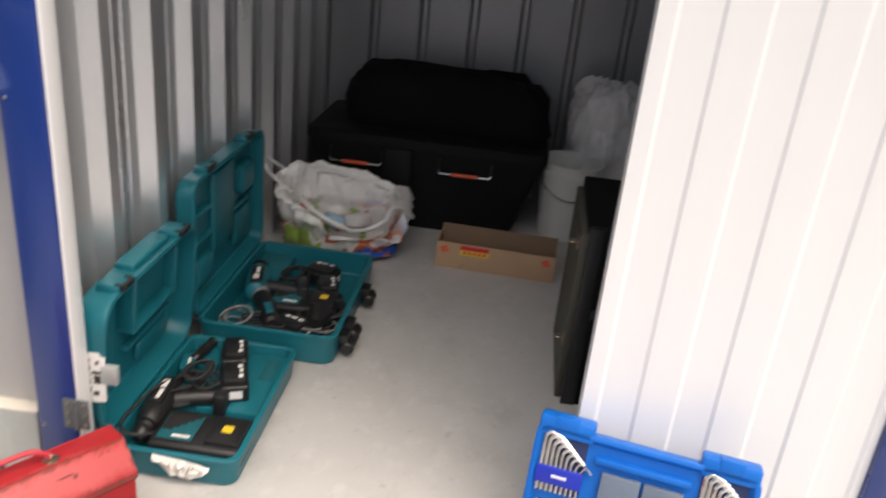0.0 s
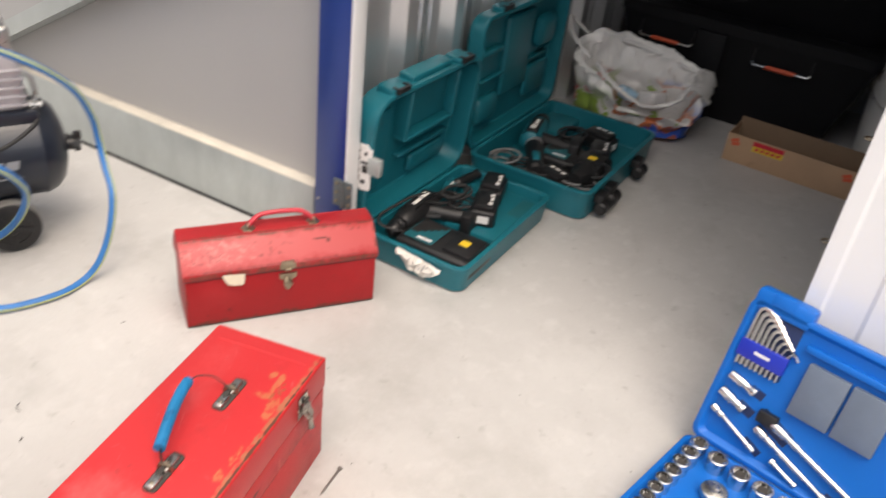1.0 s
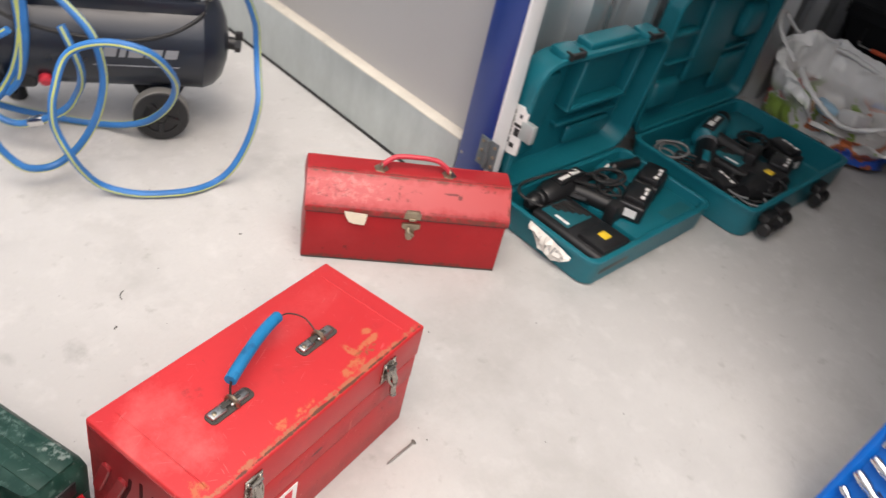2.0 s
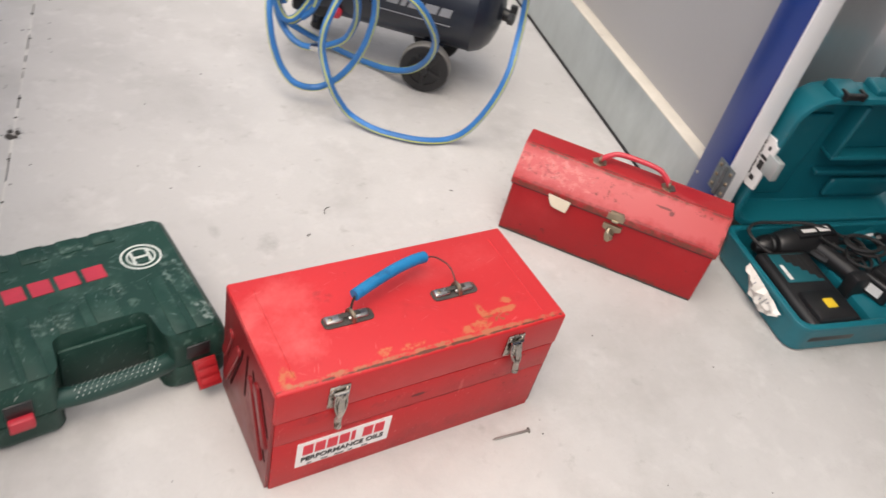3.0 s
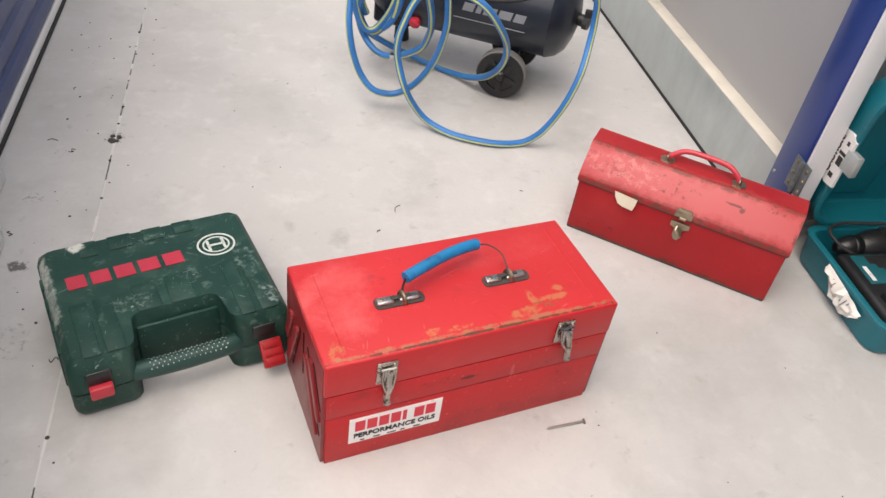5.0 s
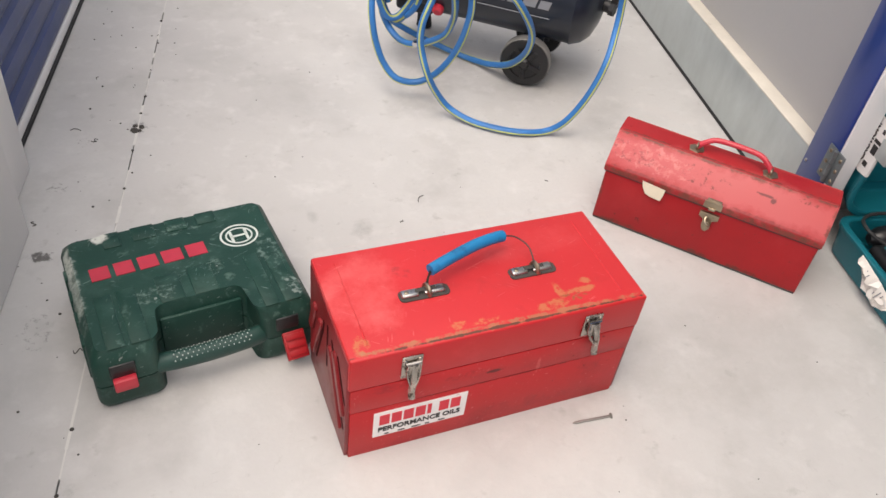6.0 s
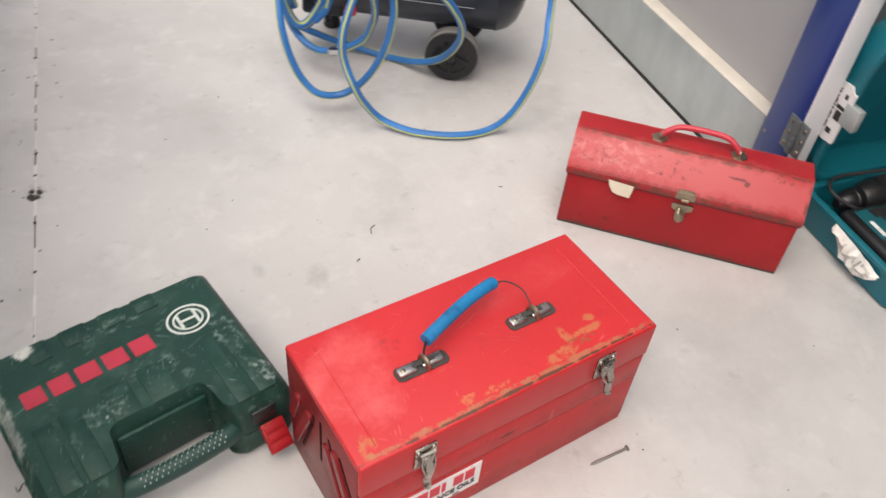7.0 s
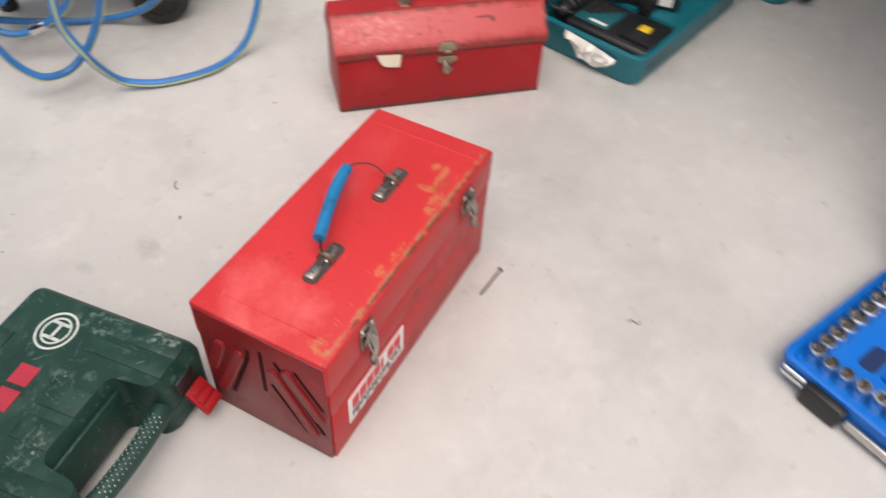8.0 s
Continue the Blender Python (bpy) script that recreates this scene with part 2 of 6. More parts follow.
RED_LID = surface("chipped_red_paint", (0.34, 0.016, 0.02), 0.42, spec=0.35, var=0.12, scale=8, bump=0.06,
                  marks=(((0.09, 0.025, 0.02), 85, 0.68, 0.04, 0.8, 0.75),), scratches=((0.16, 0.03, 0.03), 0.5))
# The first spot tints the sloped face paler pink than rim and ridge.
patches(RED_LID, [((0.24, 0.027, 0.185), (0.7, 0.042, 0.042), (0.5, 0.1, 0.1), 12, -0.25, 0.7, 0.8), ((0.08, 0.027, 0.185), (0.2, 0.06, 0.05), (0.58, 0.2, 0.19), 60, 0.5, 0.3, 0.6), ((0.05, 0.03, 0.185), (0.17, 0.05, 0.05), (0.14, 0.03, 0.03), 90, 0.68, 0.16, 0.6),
                  ((0.2, 0.03, 0.185), (0.14, 0.05, 0.05), (0.16, 0.03, 0.03), 70, 0.72, 0.12, 0.85), ((0.355, 0.03, 0.188), (0.008, 0.008, 0.008), (0.12, 0.03, 0.03), 70, 0.2, 0.2, 0.85), ((0.335, 0.034, 0.193), (0.03, 0.004, 0.006), (0.13, 0.03, 0.03), 70, 0.3, 0.2, 0.85), ((0.42, 0.045, 0.203), (0.06, 0.01, 0.012), (0.15, 0.035, 0.03), 95, 0.6, 0.15, 0.8),
                  ((0.24, 0.0, 0.156), (0.5, 0.01, 0.006), (0.2, 0.03, 0.03), 45, 0.35, 0.3, 0.7), ((0.24, 0.056, 0.217), (0.4, 0.004, 0.004), (0.14, 0.04, 0.035), 50, 0.4, 0.25, 0.7)])
patches(RED_LID, [((0.24, 0.054, 0.216), (0.6, 0.014, 0.012), (0.13, 0.035, 0.025), 45, 0.38, 0.3, 0.85), ((0.24, -0.003, 0.146), (0.6, 0.016, 0.013), (0.14, 0.045, 0.03), 40, 0.42, 0.3, 0.85),
                  ((0.476, 0.03, 0.18), (0.012, 0.07, 0.06), (0.13, 0.035, 0.025), 50, 0.45, 0.3, 0.8)])
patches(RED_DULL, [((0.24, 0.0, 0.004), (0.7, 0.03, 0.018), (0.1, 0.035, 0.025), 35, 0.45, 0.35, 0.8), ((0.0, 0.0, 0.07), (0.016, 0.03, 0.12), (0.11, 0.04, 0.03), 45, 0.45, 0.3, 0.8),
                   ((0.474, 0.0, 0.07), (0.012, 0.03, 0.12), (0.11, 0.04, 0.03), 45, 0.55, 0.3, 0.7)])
# Grimy red for the toolbox ends, darkened so the colour holds their shade.
RED_SHADED_GRIMY = surface("shaded_grimy_red_paint", (0.2, 0.009, 0.012), 0.4, var=0.2, scale=12, bump=0.08,
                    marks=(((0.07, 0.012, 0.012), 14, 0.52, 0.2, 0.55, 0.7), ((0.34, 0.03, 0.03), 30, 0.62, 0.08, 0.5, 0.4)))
GAP_GRIME_SHADE = surface("red_brown_grime_shade", (0.035, 0.004, 0.005), 0.7, var=0.3, scale=40, bump=0.1, spec=0.1)
RED_PLASTIC = surface("red_plastic", (0.5, 0.03, 0.05), 0.4, var=0.08)
GREEN = surface("dark_green_plastic", (0.008, 0.041, 0.03), 0.5, var=0.2, scale=9, bump=0.12, fine=220, spec=0.35,
                marks=(((0.045, 0.1, 0.08), 13, 0.52, 0.2, 0.6, 0.6), ((0.1, 0.17, 0.14), 45, 0.6, 0.1, 0.5, 0.6), ((0.45, 0.48, 0.44), 38, 0.71, 0.04, 0.7, 0.7)), scratches=((0.2, 0.27, 0.24), 0.6))
GREEN_TOP = surface("scuffed_green_plastic", (0.008, 0.041, 0.03), 0.5, var=0.2, scale=9, bump=0.12, fine=220, spec=0.35,
                    marks=(((0.045, 0.1, 0.08), 13, 0.52, 0.2, 0.6, 0.6), ((0.1, 0.17, 0.14), 45, 0.6, 0.1, 0.5, 0.6), ((0.45, 0.48, 0.44), 38, 0.71, 0.04, 0.7, 0.7)), scratches=((0.2, 0.27, 0.24), 0.6))
patches(GREEN_TOP, [((0.008, 0.2, 0.12), (0.016, 0.16, 0.04), (0.4, 0.44, 0.4), 50, 0.3, 0.5, 0.75), ((0.006, 0.27, 0.12), (0.012, 0.08, 0.04), (0.5, 0.53, 0.48), 70, 0.25, 0.35, 0.8), ((0.066, 0.318, 0.12), (0.022, 0.02, 0.04), (0.6, 0.61, 0.56), 60, 0.2, 0.3, 0.9),
                    ((0.12, 0.12, 0.12), (0.07, 0.05, 0.04), (0.22, 0.3, 0.26), 75, 0.6, 0.25, 0.5), ((0.2, 0.16, 0.12), (0.12, 0.05, 0.04), (0.2, 0.28, 0.25), 90, 0.66, 0.25, 0.45), ((0.33, 0.17, 0.12), (0.04, 0.12, 0.04), (0.2, 0.28, 0.25), 80, 0.6, 0.25, 0.5), ((0.19, 0.29, 0.12), (0.1, 0.03, 0.04), (0.2, 0.28, 0.24), 85, 0.65, 0.22, 0.45),
                    ((0.345, 0.05, 0.12), (0.03, 0.06, 0.04), (0.3, 0.36, 0.33), 80, 0.55, 0.2, 0.6)])
GREEN_DARK = surface("ribbed_green_grip", (0.012, 0.05, 0.04), 0.5, var=0.2, bump=0.4, fine=300)
TEAL = surface("teal_moulded_plastic", (0.006, 0.128, 0.165), 0.4, var=0.1, scale=6, bump=0.1, fine=260,
               marks=(((0.05, 0.2, 0.21), 11, 0.62, 0.15, 0.4, 0.55),), scratches=((0.1, 0.26, 0.28), 0.25))
BLUE_CASE = surface("bright_blue_plastic", (0.002, 0.13, 0.52), 0.4, var=0.06, bump=0.06, fine=260, spec=0.35)
BLUE_HOLDER = surface("deep_blue_plastic", (0.012, 0.03, 0.4), 0.35, var=0.06)
BLUE_STILE = surface("blue_powder_coat", (0.008, 0.035, 0.2), 0.32, var=0.1, scale=4, coat=0.3, stretch=(1, 1, 0.2),
                     marks=(((0.3, 0.35, 0.45), 30, 0.74, 0.04, 0.6, 0.5),))
BLUE_SLAT = surface("blue_roller_slat", (0.016, 0.04, 0.16), 0.36, var=0.1, scale=3)
BLUE_GRIP = surface("blue_rubber_sleeve", (0.008, 0.17, 0.38), 0.5, var=0.18, scale=16, bump=0.1, marks=(((0.004, 0.08, 0.2), 40, 0.55, 0.1, 0.7, 0.6), ((0.05, 0.05, 0.05), 70, 0.66, 0.05, 0.6, 0.7)))
HOSE_BLUE = surface("blue_hose", (0.03, 0.165, 0.45), 0.45, var=0.25, scale=9, bump=0.15, fine=400)
HOSE_YELLOW = surface("yellow_hose_stripe", (0.5, 0.55, 0.16), 0.5, var=0.1)
BLACK = surface("black_plastic", (0.012, 0.012, 0.013), 0.42, var=0.2, bump=0.12, fine=260)
BLACK_DULL = surface("dull_black_cloth", (0.006, 0.006, 0.007), 0.9, var=0.3, bump=0.4, fine=160, spec=0.15)
BLACK_TUB = surface("matt_black_plastic", (0.005, 0.005, 0.006), 0.6, var=0.2, bump=0.1, fine=200, spec=0.25)
RUBBER = surface("black_rubber", (0.02, 0.02, 0.021), 0.7, var=0.2, bump=0.2)
TYRE = surface("dusty_grey_rubber", (0.2, 0.195, 0.185), 0.75, var=0.15, bump=0.2)
TANK = surface("slate_blue_enamel", (0.011, 0.015, 0.025), 0.32, var=0.12, scale=6, coat=0.12)
STEEL = surface("worn_steel", (0.55, 0.54, 0.51), 0.3, 1.0, var=0.15, scale=25, bump=0.08, marks=(((0.16, 0.1, 0.06), 40, 0.62, 0.08, 0.8, 0.7),))
OLD_CHROME = surface("dirty_chrome", (0.42, 0.39, 0.35), 0.25, 1.0, var=0.3, scale=40, bump=0.1, marks=(((0.08, 0.06, 0.04), 60, 0.56, 0.1, 0.85, 0.7),))
CHROME = surface("chrome", (0.68, 0.68, 0.67), 0.2, 1.0, var=0.04, bump=0.02)
BRASS = surface("tarnished_steel", (0.37, 0.31, 0.225), 0.42, 1.0, var=0.25, scale=30, bump=0.15, marks=(((0.1, 0.07, 0.04), 45, 0.58, 0.1, 0.8, 0.75),))
HINGE = surface("dull_zinc_hinge", (0.15, 0.175, 0.18), 0.45, 0.4, var=0.15, scale=20, bump=0.05)
ALLOY = surface("cast_aluminium", (0.5, 0.48, 0.5), 0.42, 0.7, var=0.1, bump=0.15)
NAIL = surface("dull_nail_steel", (0.3, 0.28, 0.26), 0.45, 0.9, var=0.2, bump=0.1)
DARK_WIRE = surface("blackened_wire", (0.05, 0.045, 0.04), 0.5, 0.6, var=0.2)
GALV = surface("galvanised_steel", (0.48, 0.52, 0.51), 0.36, 0.45, var=0.12, scale=14, bump=0.05, fine=70, stretch=(1, 1, 0.5))
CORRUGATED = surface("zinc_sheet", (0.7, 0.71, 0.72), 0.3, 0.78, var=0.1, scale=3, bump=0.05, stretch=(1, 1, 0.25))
# Darker copy of the zinc: shade at the back is put into the colour.
ZINC_SHADED = surface("shaded_zinc_sheet", (0.33, 0.335, 0.345), 0.45, 0.7, var=0.12, scale=3, bump=0.05, stretch=(1, 1, 0.25))
SHEET_GREY = surface("grey_coated_sheet", (0.39, 0.385, 0.38), 0.42, 0.1, var=0.04, scale=1.5, bump=0.02)
RAIL_LIT_TOP = surface("lit_cream_rail", (0.62, 0.58, 0.5), 0.6, var=0.1, scale=12, marks=(((0.3, 0.27, 0.22), 20, 0.6, 0.12, 0.5, 0.8),))
WHITE_PAINT = surface("white_coated_steel", (0.8, 0.795, 0.785), 0.3, var=0.008, scale=3, bump=0.0, coat=0.15, rough_var=0.01)
WHITE_PLASTER = surface("pale_wall_paint", (0.62, 0.63, 0.63), 0.6, var=0.05, scale=2)
WHITE_PLASTIC = surface("white_bucket_plastic", (0.66, 0.65, 0.61), 0.4, var=0.06)
PAPER = surface("creased_white_paper", (0.72, 0.69, 0.64), 0.7, var=0.08, scale=20, bump=0.2, marks=(((0.42, 0.38, 0.33), 18, 0.6, 0.15, 0.5, 0.8),))
CREAM_PAPER = surface("cream_card", (0.72, 0.64, 0.5), 0.7, var=0.08, scale=20, bump=0.1, marks=(((0.4, 0.33, 0.24), 30, 0.6, 0.12, 0.5, 0.8),))
LABEL_WHITE = surface("white_sticker", (0.76, 0.74, 0.72), 0.4, var=0.05, scale=30, marks=(((0.3, 0.1, 0.1), 40, 0.66, 0.06, 0.6, 0.6),))
LABEL_RED = surface("red_print", (0.6, 0.02, 0.04), 0.45, var=0.08, scale=30, marks=(((0.7, 0.65, 0.63), 50, 0.68, 0.05, 0.7, 0.5),))
LABEL_BLACK = surface("black_print", (0.02, 0.018, 0.018), 0.5, var=0.1)
LABEL_BLUE = surface("pale_blue_print", (0.4, 0.62, 0.78), 0.4, var=0.06)
PRINT_RED = surface("dull_red_print", (0.42, 0.025, 0.05), 0.45, var=0.12, scale=30, marks=(((0.02, 0.06, 0.045), 60, 0.66, 0.06, 0.8, 0.5),))
PRINT_WHITE = surface("worn_white_print", (0.58, 0.62, 0.58), 0.5, var=0.1, marks=(((0.05, 0.09, 0.07), 70, 0.64, 0.06, 0.8, 0.5),))
PRINT_GREY = surface("silver_print", (0.26, 0.27, 0.29), 0.4, 0.3, var=0.1)
PRINT_TEAL = surface("teal_print", (0.012, 0.1, 0.12), 0.4, var=0.08)
PRINT_ORANGE = surface("orange_print", (0.68, 0.11, 0.045), 0.5, var=0.1)
YELLOW = surface("yellow_plastic", (0.72, 0.5, 0.03), 0.4, var=0.06)
CARD = surface("brown_cardboard", (0.47, 0.31, 0.19), 0.85, var=0.1, scale=7, bump=0.2, fine=120, marks=(((0.2, 0.13, 0.08), 12, 0.62, 0.15, 0.4, 0.9),))
CARD_IN = surface("cardboard_inside", (0.24, 0.16, 0.1), 0.9, var=0.1, bump=0.2)
FRAME_DARK = surface("dark_olive_board", (0.07, 0.065, 0.05), 0.6, var=0.15)
GREY_CLEAR = surface("frosted_grey_lid", (0.13, 0.165, 0.22), 0.4, var=0.1, scale=14, coat=0.1)
GREY_CORD = surface("grey_cord", (0.2, 0.2, 0.2), 0.5, var=0.15)
FILLER = surface("pale_joint_filler", (0.6, 0.59, 0.56), 0.8, var=0.15, bump=0.3)
# Real dirt and grit, also dark seams and the shade in socket bores.
GRIME_AND_SHADE = surface("dark_grime_and_shade", DIRT_AND_SHADE, 0.9, var=0.3, bump=0.4)


def rusty_lid():
    """Red enamel whose front edge is chewed by rust, with ochre blooms behind the latches."""
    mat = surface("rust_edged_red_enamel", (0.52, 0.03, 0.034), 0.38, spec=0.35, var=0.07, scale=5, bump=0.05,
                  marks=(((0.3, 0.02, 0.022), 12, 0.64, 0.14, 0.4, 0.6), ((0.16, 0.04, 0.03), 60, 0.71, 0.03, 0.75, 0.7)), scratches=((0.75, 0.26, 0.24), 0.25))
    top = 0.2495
    # Sheen and top light go into the colour: darker front spot, pink top spots.
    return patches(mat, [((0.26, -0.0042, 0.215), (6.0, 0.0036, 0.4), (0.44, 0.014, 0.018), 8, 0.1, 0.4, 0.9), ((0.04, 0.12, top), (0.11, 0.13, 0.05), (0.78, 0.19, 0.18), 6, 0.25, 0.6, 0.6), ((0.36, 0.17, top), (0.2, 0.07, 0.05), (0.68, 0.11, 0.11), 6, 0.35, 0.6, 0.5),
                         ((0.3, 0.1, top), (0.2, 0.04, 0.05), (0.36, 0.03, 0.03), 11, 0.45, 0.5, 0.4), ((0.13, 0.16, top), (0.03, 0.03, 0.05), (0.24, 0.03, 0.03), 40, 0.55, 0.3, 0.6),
                         ((0.345, 0.022, top), (0.07, 0.02, 0.02), (0.45, 0.18, 0.075), 42, 0.45, 0.2, 0.68), ((0.37, 0.05, top), (0.011, 0.03, 0.02), (0.45, 0.18, 0.075), 60, 0.3, 0.25, 0.68), ((0.41, 0.042, top), (0.045, 0.011, 0.02), (0.45, 0.18, 0.075), 60, 0.35, 0.25, 0.68), ((0.425, 0.06, top), (0.016, 0.012, 0.02), (0.45, 0.18, 0.075), 70, 0.3, 0.3, 0.68),
                         ((0.385, 0.03, top), (0.07, 0.018, 0.02), (0.24, 0.09, 0.035), 90, 0.58, 0.16, 0.85),
                         ((0.2, 0.022, top), (0.1, 0.016, 0.02), (0.5, 0.19, 0.075), 48, 0.55, 0.2, 0.65), ((0.02, 0.02, top), (0.02, 0.05, 0.02), (0.46, 0.16, 0.06), 55, 0.5, 0.2, 0.7),
                         ((0.26, 0.006, top), (0.5, 0.011, 0.012), (0.36, 0.16, 0.08), 60, 0.42, 0.25, 0.8), ((0.26, 0.002, top - 0.002), (0.4, 0.0045, 0.008), (0.08, 0.04, 0.025), 55, 0.3, 0.2, 0.9)])


# Navy for flat plates that paint the shade of moulded recesses.
NAVY_SHADE = surface("navy_recess_shade", (0.008, 0.022, 0.09), 0.5, var=0.1)
RED_RUSTY = rusty_lid()


def printed_bag():
    """Thin white plastic film with large bright printed patches round its lower half."""
    mat = surface("printed_carrier_film", (0.84, 0.83, 0.8), 0.32, var=0.05, scale=8, bump=0.3, fine=40, coat=0.2)
    n, l = mat.node_tree.nodes, mat.node_tree.links
    b = n["Principled BSDF"]
    old = b.inputs["Base Color"].links[0].from_socket
    tc = n.new("ShaderNodeTexCoord")
    sep = n.new("ShaderNodeSeparateXYZ")
    l.new(tc.outputs["Object"], sep.inputs[0])
    low = n.new("ShaderNodeMapRange")
    low.inputs["From Min"].default_value, low.inputs["From Max"].default_value = 0.2, 0.12
    l.new(sep.outputs["Z"], low.inputs["Value"])
    t = n.new("ShaderNodeTexNoise")
    t.inputs["Scale"].default_value, t.inputs["Detail"].default_value = 7.5, 5.0
    l.new(tc.outputs["Object"], t.inputs["Vector"])
    ramp = n.new("ShaderNodeValToRGB")
    ramp.color_ramp.interpolation = "CONSTANT"
    cols = ((0.0, (0.02, 0.08, 0.4)), (0.33, (0.3, 0.09, 0.05)), (0.37, (0.55, 0.16, 0.06)), (0.42, (0.6, 0.58, 0.55)), (0.56, (0.25, 0.36, 0.07)), (0.7, (0.66, 0.64, 0.6)), (0.74, (0.6, 0.07, 0.05)))
    while len(ramp.color_ramp.elements) < len(cols):
        ramp.color_ramp.elements.new(0.5)
    for e, (p, c) in zip(ramp.color_ramp.elements, cols):
        e.position, e.color = p, (*c, 1)
    side = n.new("ShaderNodeMath")
    side.operation = "MULTIPLY_ADD"
    l.new(sep.outputs["Y"], side.inputs[0])
    side.inputs[1].default_value = 0.75
    l.new(t.outputs["Fac"], side.inputs[2])
    l.new(side.outputs[0], ramp.inputs[0])
    m = n.new("ShaderNodeMix")
    m.data_type = "RGBA"
    l.new(low.outputs[0], m.inputs[0])
    l.new(old, m.inputs[6])
    l.new(ramp.outputs[0], m.inputs[7])
    l.new(m.outputs[2], b.inputs["Base Color"])
    return mat


CARRIER = printed_bag()
SACK = surface("milky_plastic_film", (0.72, 0.71, 0.69), 0.3, var=0.12, scale=9, bump=0.4, fine=30, coat=0.2)


# ---- the setting ----
def joint_x(y):
    return -0.450 - 0.0115 * y


def floor_slabs():
    """Two concrete slabs with an open joint between them."""
    y0, y1, far = -9.0, 14.0, 6.0
    for name, loop in (("floor_east", [(joint_x(y0) + 0.0014, y0), (far, y0), (far, y1), (joint_x(y1) + 0.0014, y1)]), ("floor_west", [(-4.0, y0), (joint_x(y0) - 0.0014, y0), (joint_x(y1) - 0.0014, y1), (-4.0, y1)])):
        bm = bmesh.new()
        loft(bm, [[Vector((x, y, z)) for x, y in loop] for z in (-0.12, 0.0)])
        piece_of_setting(name, bm, CONCRETE, "worn pale grey concrete floor slab with scuffs", "floor")
    bm = bmesh.new()
    rng = random.Random(3)
    y = -1.2
    while y < 4.5:
        step = rng.uniform(0.01, 0.06)
        if rng.random() < 0.72:
            w = rng.uniform(0.0012, 0.0035)
            box(bm, (joint_x(y) - w, y, -0.05), (joint_x(y) + w, y + step, rng.uniform(-0.0015, 0.001)))
        y += step
    piece_of_setting("floor_joint_filler", bm, FILLER, "crumbling pale filler in the floor joint", "joint filler")
    bm = bmesh.new()
    box(bm, (-0.6, -9, -0.11), (-0.3, 14, -0.02))
    piece_of_setting("floor_joint", bm, GRIME_AND_SHADE, "dark dirt in the open floor joint", "joint")
    bm = bmesh.new()
    y = -0.6
    while y < 3.5:
        y += rng.uniform(0.03, 0.3)
        r = rng.uniform(0.001, 0.0035)
        lathe(bm, (joint_x(y) + rng.uniform(-0.004, 0.004), y, -0.004), (joint_x(y), y, 0.0025), [(0, r * 1.6), (0.7, r * 1.3), (1, r * 0.4)], 7)
    for k in range(6):
        a = rng.uniform(0, 6.3)
        r = rng.uniform(0.004, 0.009)
        c = Vector((joint_x(0.955) + 0.009 * math.cos(a), 0.955 + 0.014 * math.sin(a), 0))
        lathe(bm, c - Vector((0, 0, 0.003)), c + Vector((0, 0, 0.004)), [(0, r * 1.4), (0.7, r), (1, r * 0.4)], 7)
    tagged(part("joint_grit", bm, GRIME_AND_SHADE, None), "dark grit gathered along the floor joint", "grit", kind="stuff")


def ribbed_profile(length, pitch, crest, slope, depth, start):
    """Way along a profiled sheet: (distance, depth) pairs."""
    out = [(0.0, 0.0)]
    s = start
    while s + crest + 2 * slope < length:
        out += [(s, 0.0), (s + slope, depth), (s + slope + crest, depth), (s + 2 * slope + crest, 0.0)]
        e, gap = s + 2 * slope + crest, pitch - 2 * slope - crest
        if depth > 0 and e + gap < length:
            for u in (0.33, 0.67):
                c = e + gap * u
                out += [(c - 0.009, 0.0), (c - 0.004, 0.005), (c + 0.004, 0.005), (c + 0.009, 0.0)]
        s += pitch
    out.append((length, 0.0))
    return out


def profiled_wall(name, origin, along, normal, length, z0, z1, pitch, crest, slope, depth, start, material, label, thick=0.012):
    """An upright profiled sheet with a back, ribs proud along normal."""
    o, a, nn = Vector(origin), Vector(along), Vector(normal)
    prof = ribbed_profile(length, pitch, crest, slope, depth, start)
    loop = [o + a * s + nn * d for s, d in prof] + [o + a * s + nn * (d - thick) for s, d in reversed(prof)]
    bm = bmesh.new()
    loft(bm, [[p + Vector((0, 0, z)) for p in loop] for z in (z0, z1)])
    return piece_of_setting(name, bm, material, label, "wall")


UNIT_H = 2.5
# The opposite row ends low, out of view, to let more light in.
ROW_H = 0.84


def storage_unit():
    profiled_wall("wall_unit_left", (1.154, 0.633, 0), (1, 0, 0), (0, -1, 0), 2.47, 0, UNIT_H, 0.261, 0.05, 0.028, 0.04, 0.236, CORRUGATED, "corrugated zinc side wall of the storage unit")
    profiled_wall("wall_unit_back", (3.63, 0.66, 0), (0, -1, 0), (-1, 0, 0), 1.9, 0, UNIT_H, 0.243, 0.022, 0.014, -0.03, 0.015, ZINC_SHADED, "corrugated zinc back wall of the storage unit")
    profiled_wall("wall_unit_right", (3.63, -1.22, 0), (-1, 0, 0), (0, 1, 0), 2.46, 0, UNIT_H, 0.264, 0.045, 0.045, 0.04, 0.1, CORRUGATED, "corrugated zinc side wall of the storage unit")
    # Unseen roof added to close the unit; its white bounces light inside.
    bm = bmesh.new()
    box(bm, (1.1, -3.5, UNIT_H), (3.75, 4.5, UNIT_H + 0.05))
    piece_of_setting("ceiling", bm, WHITE_PAINT, "unseen flat roof, made white to bounce light into the unit", "ceiling")


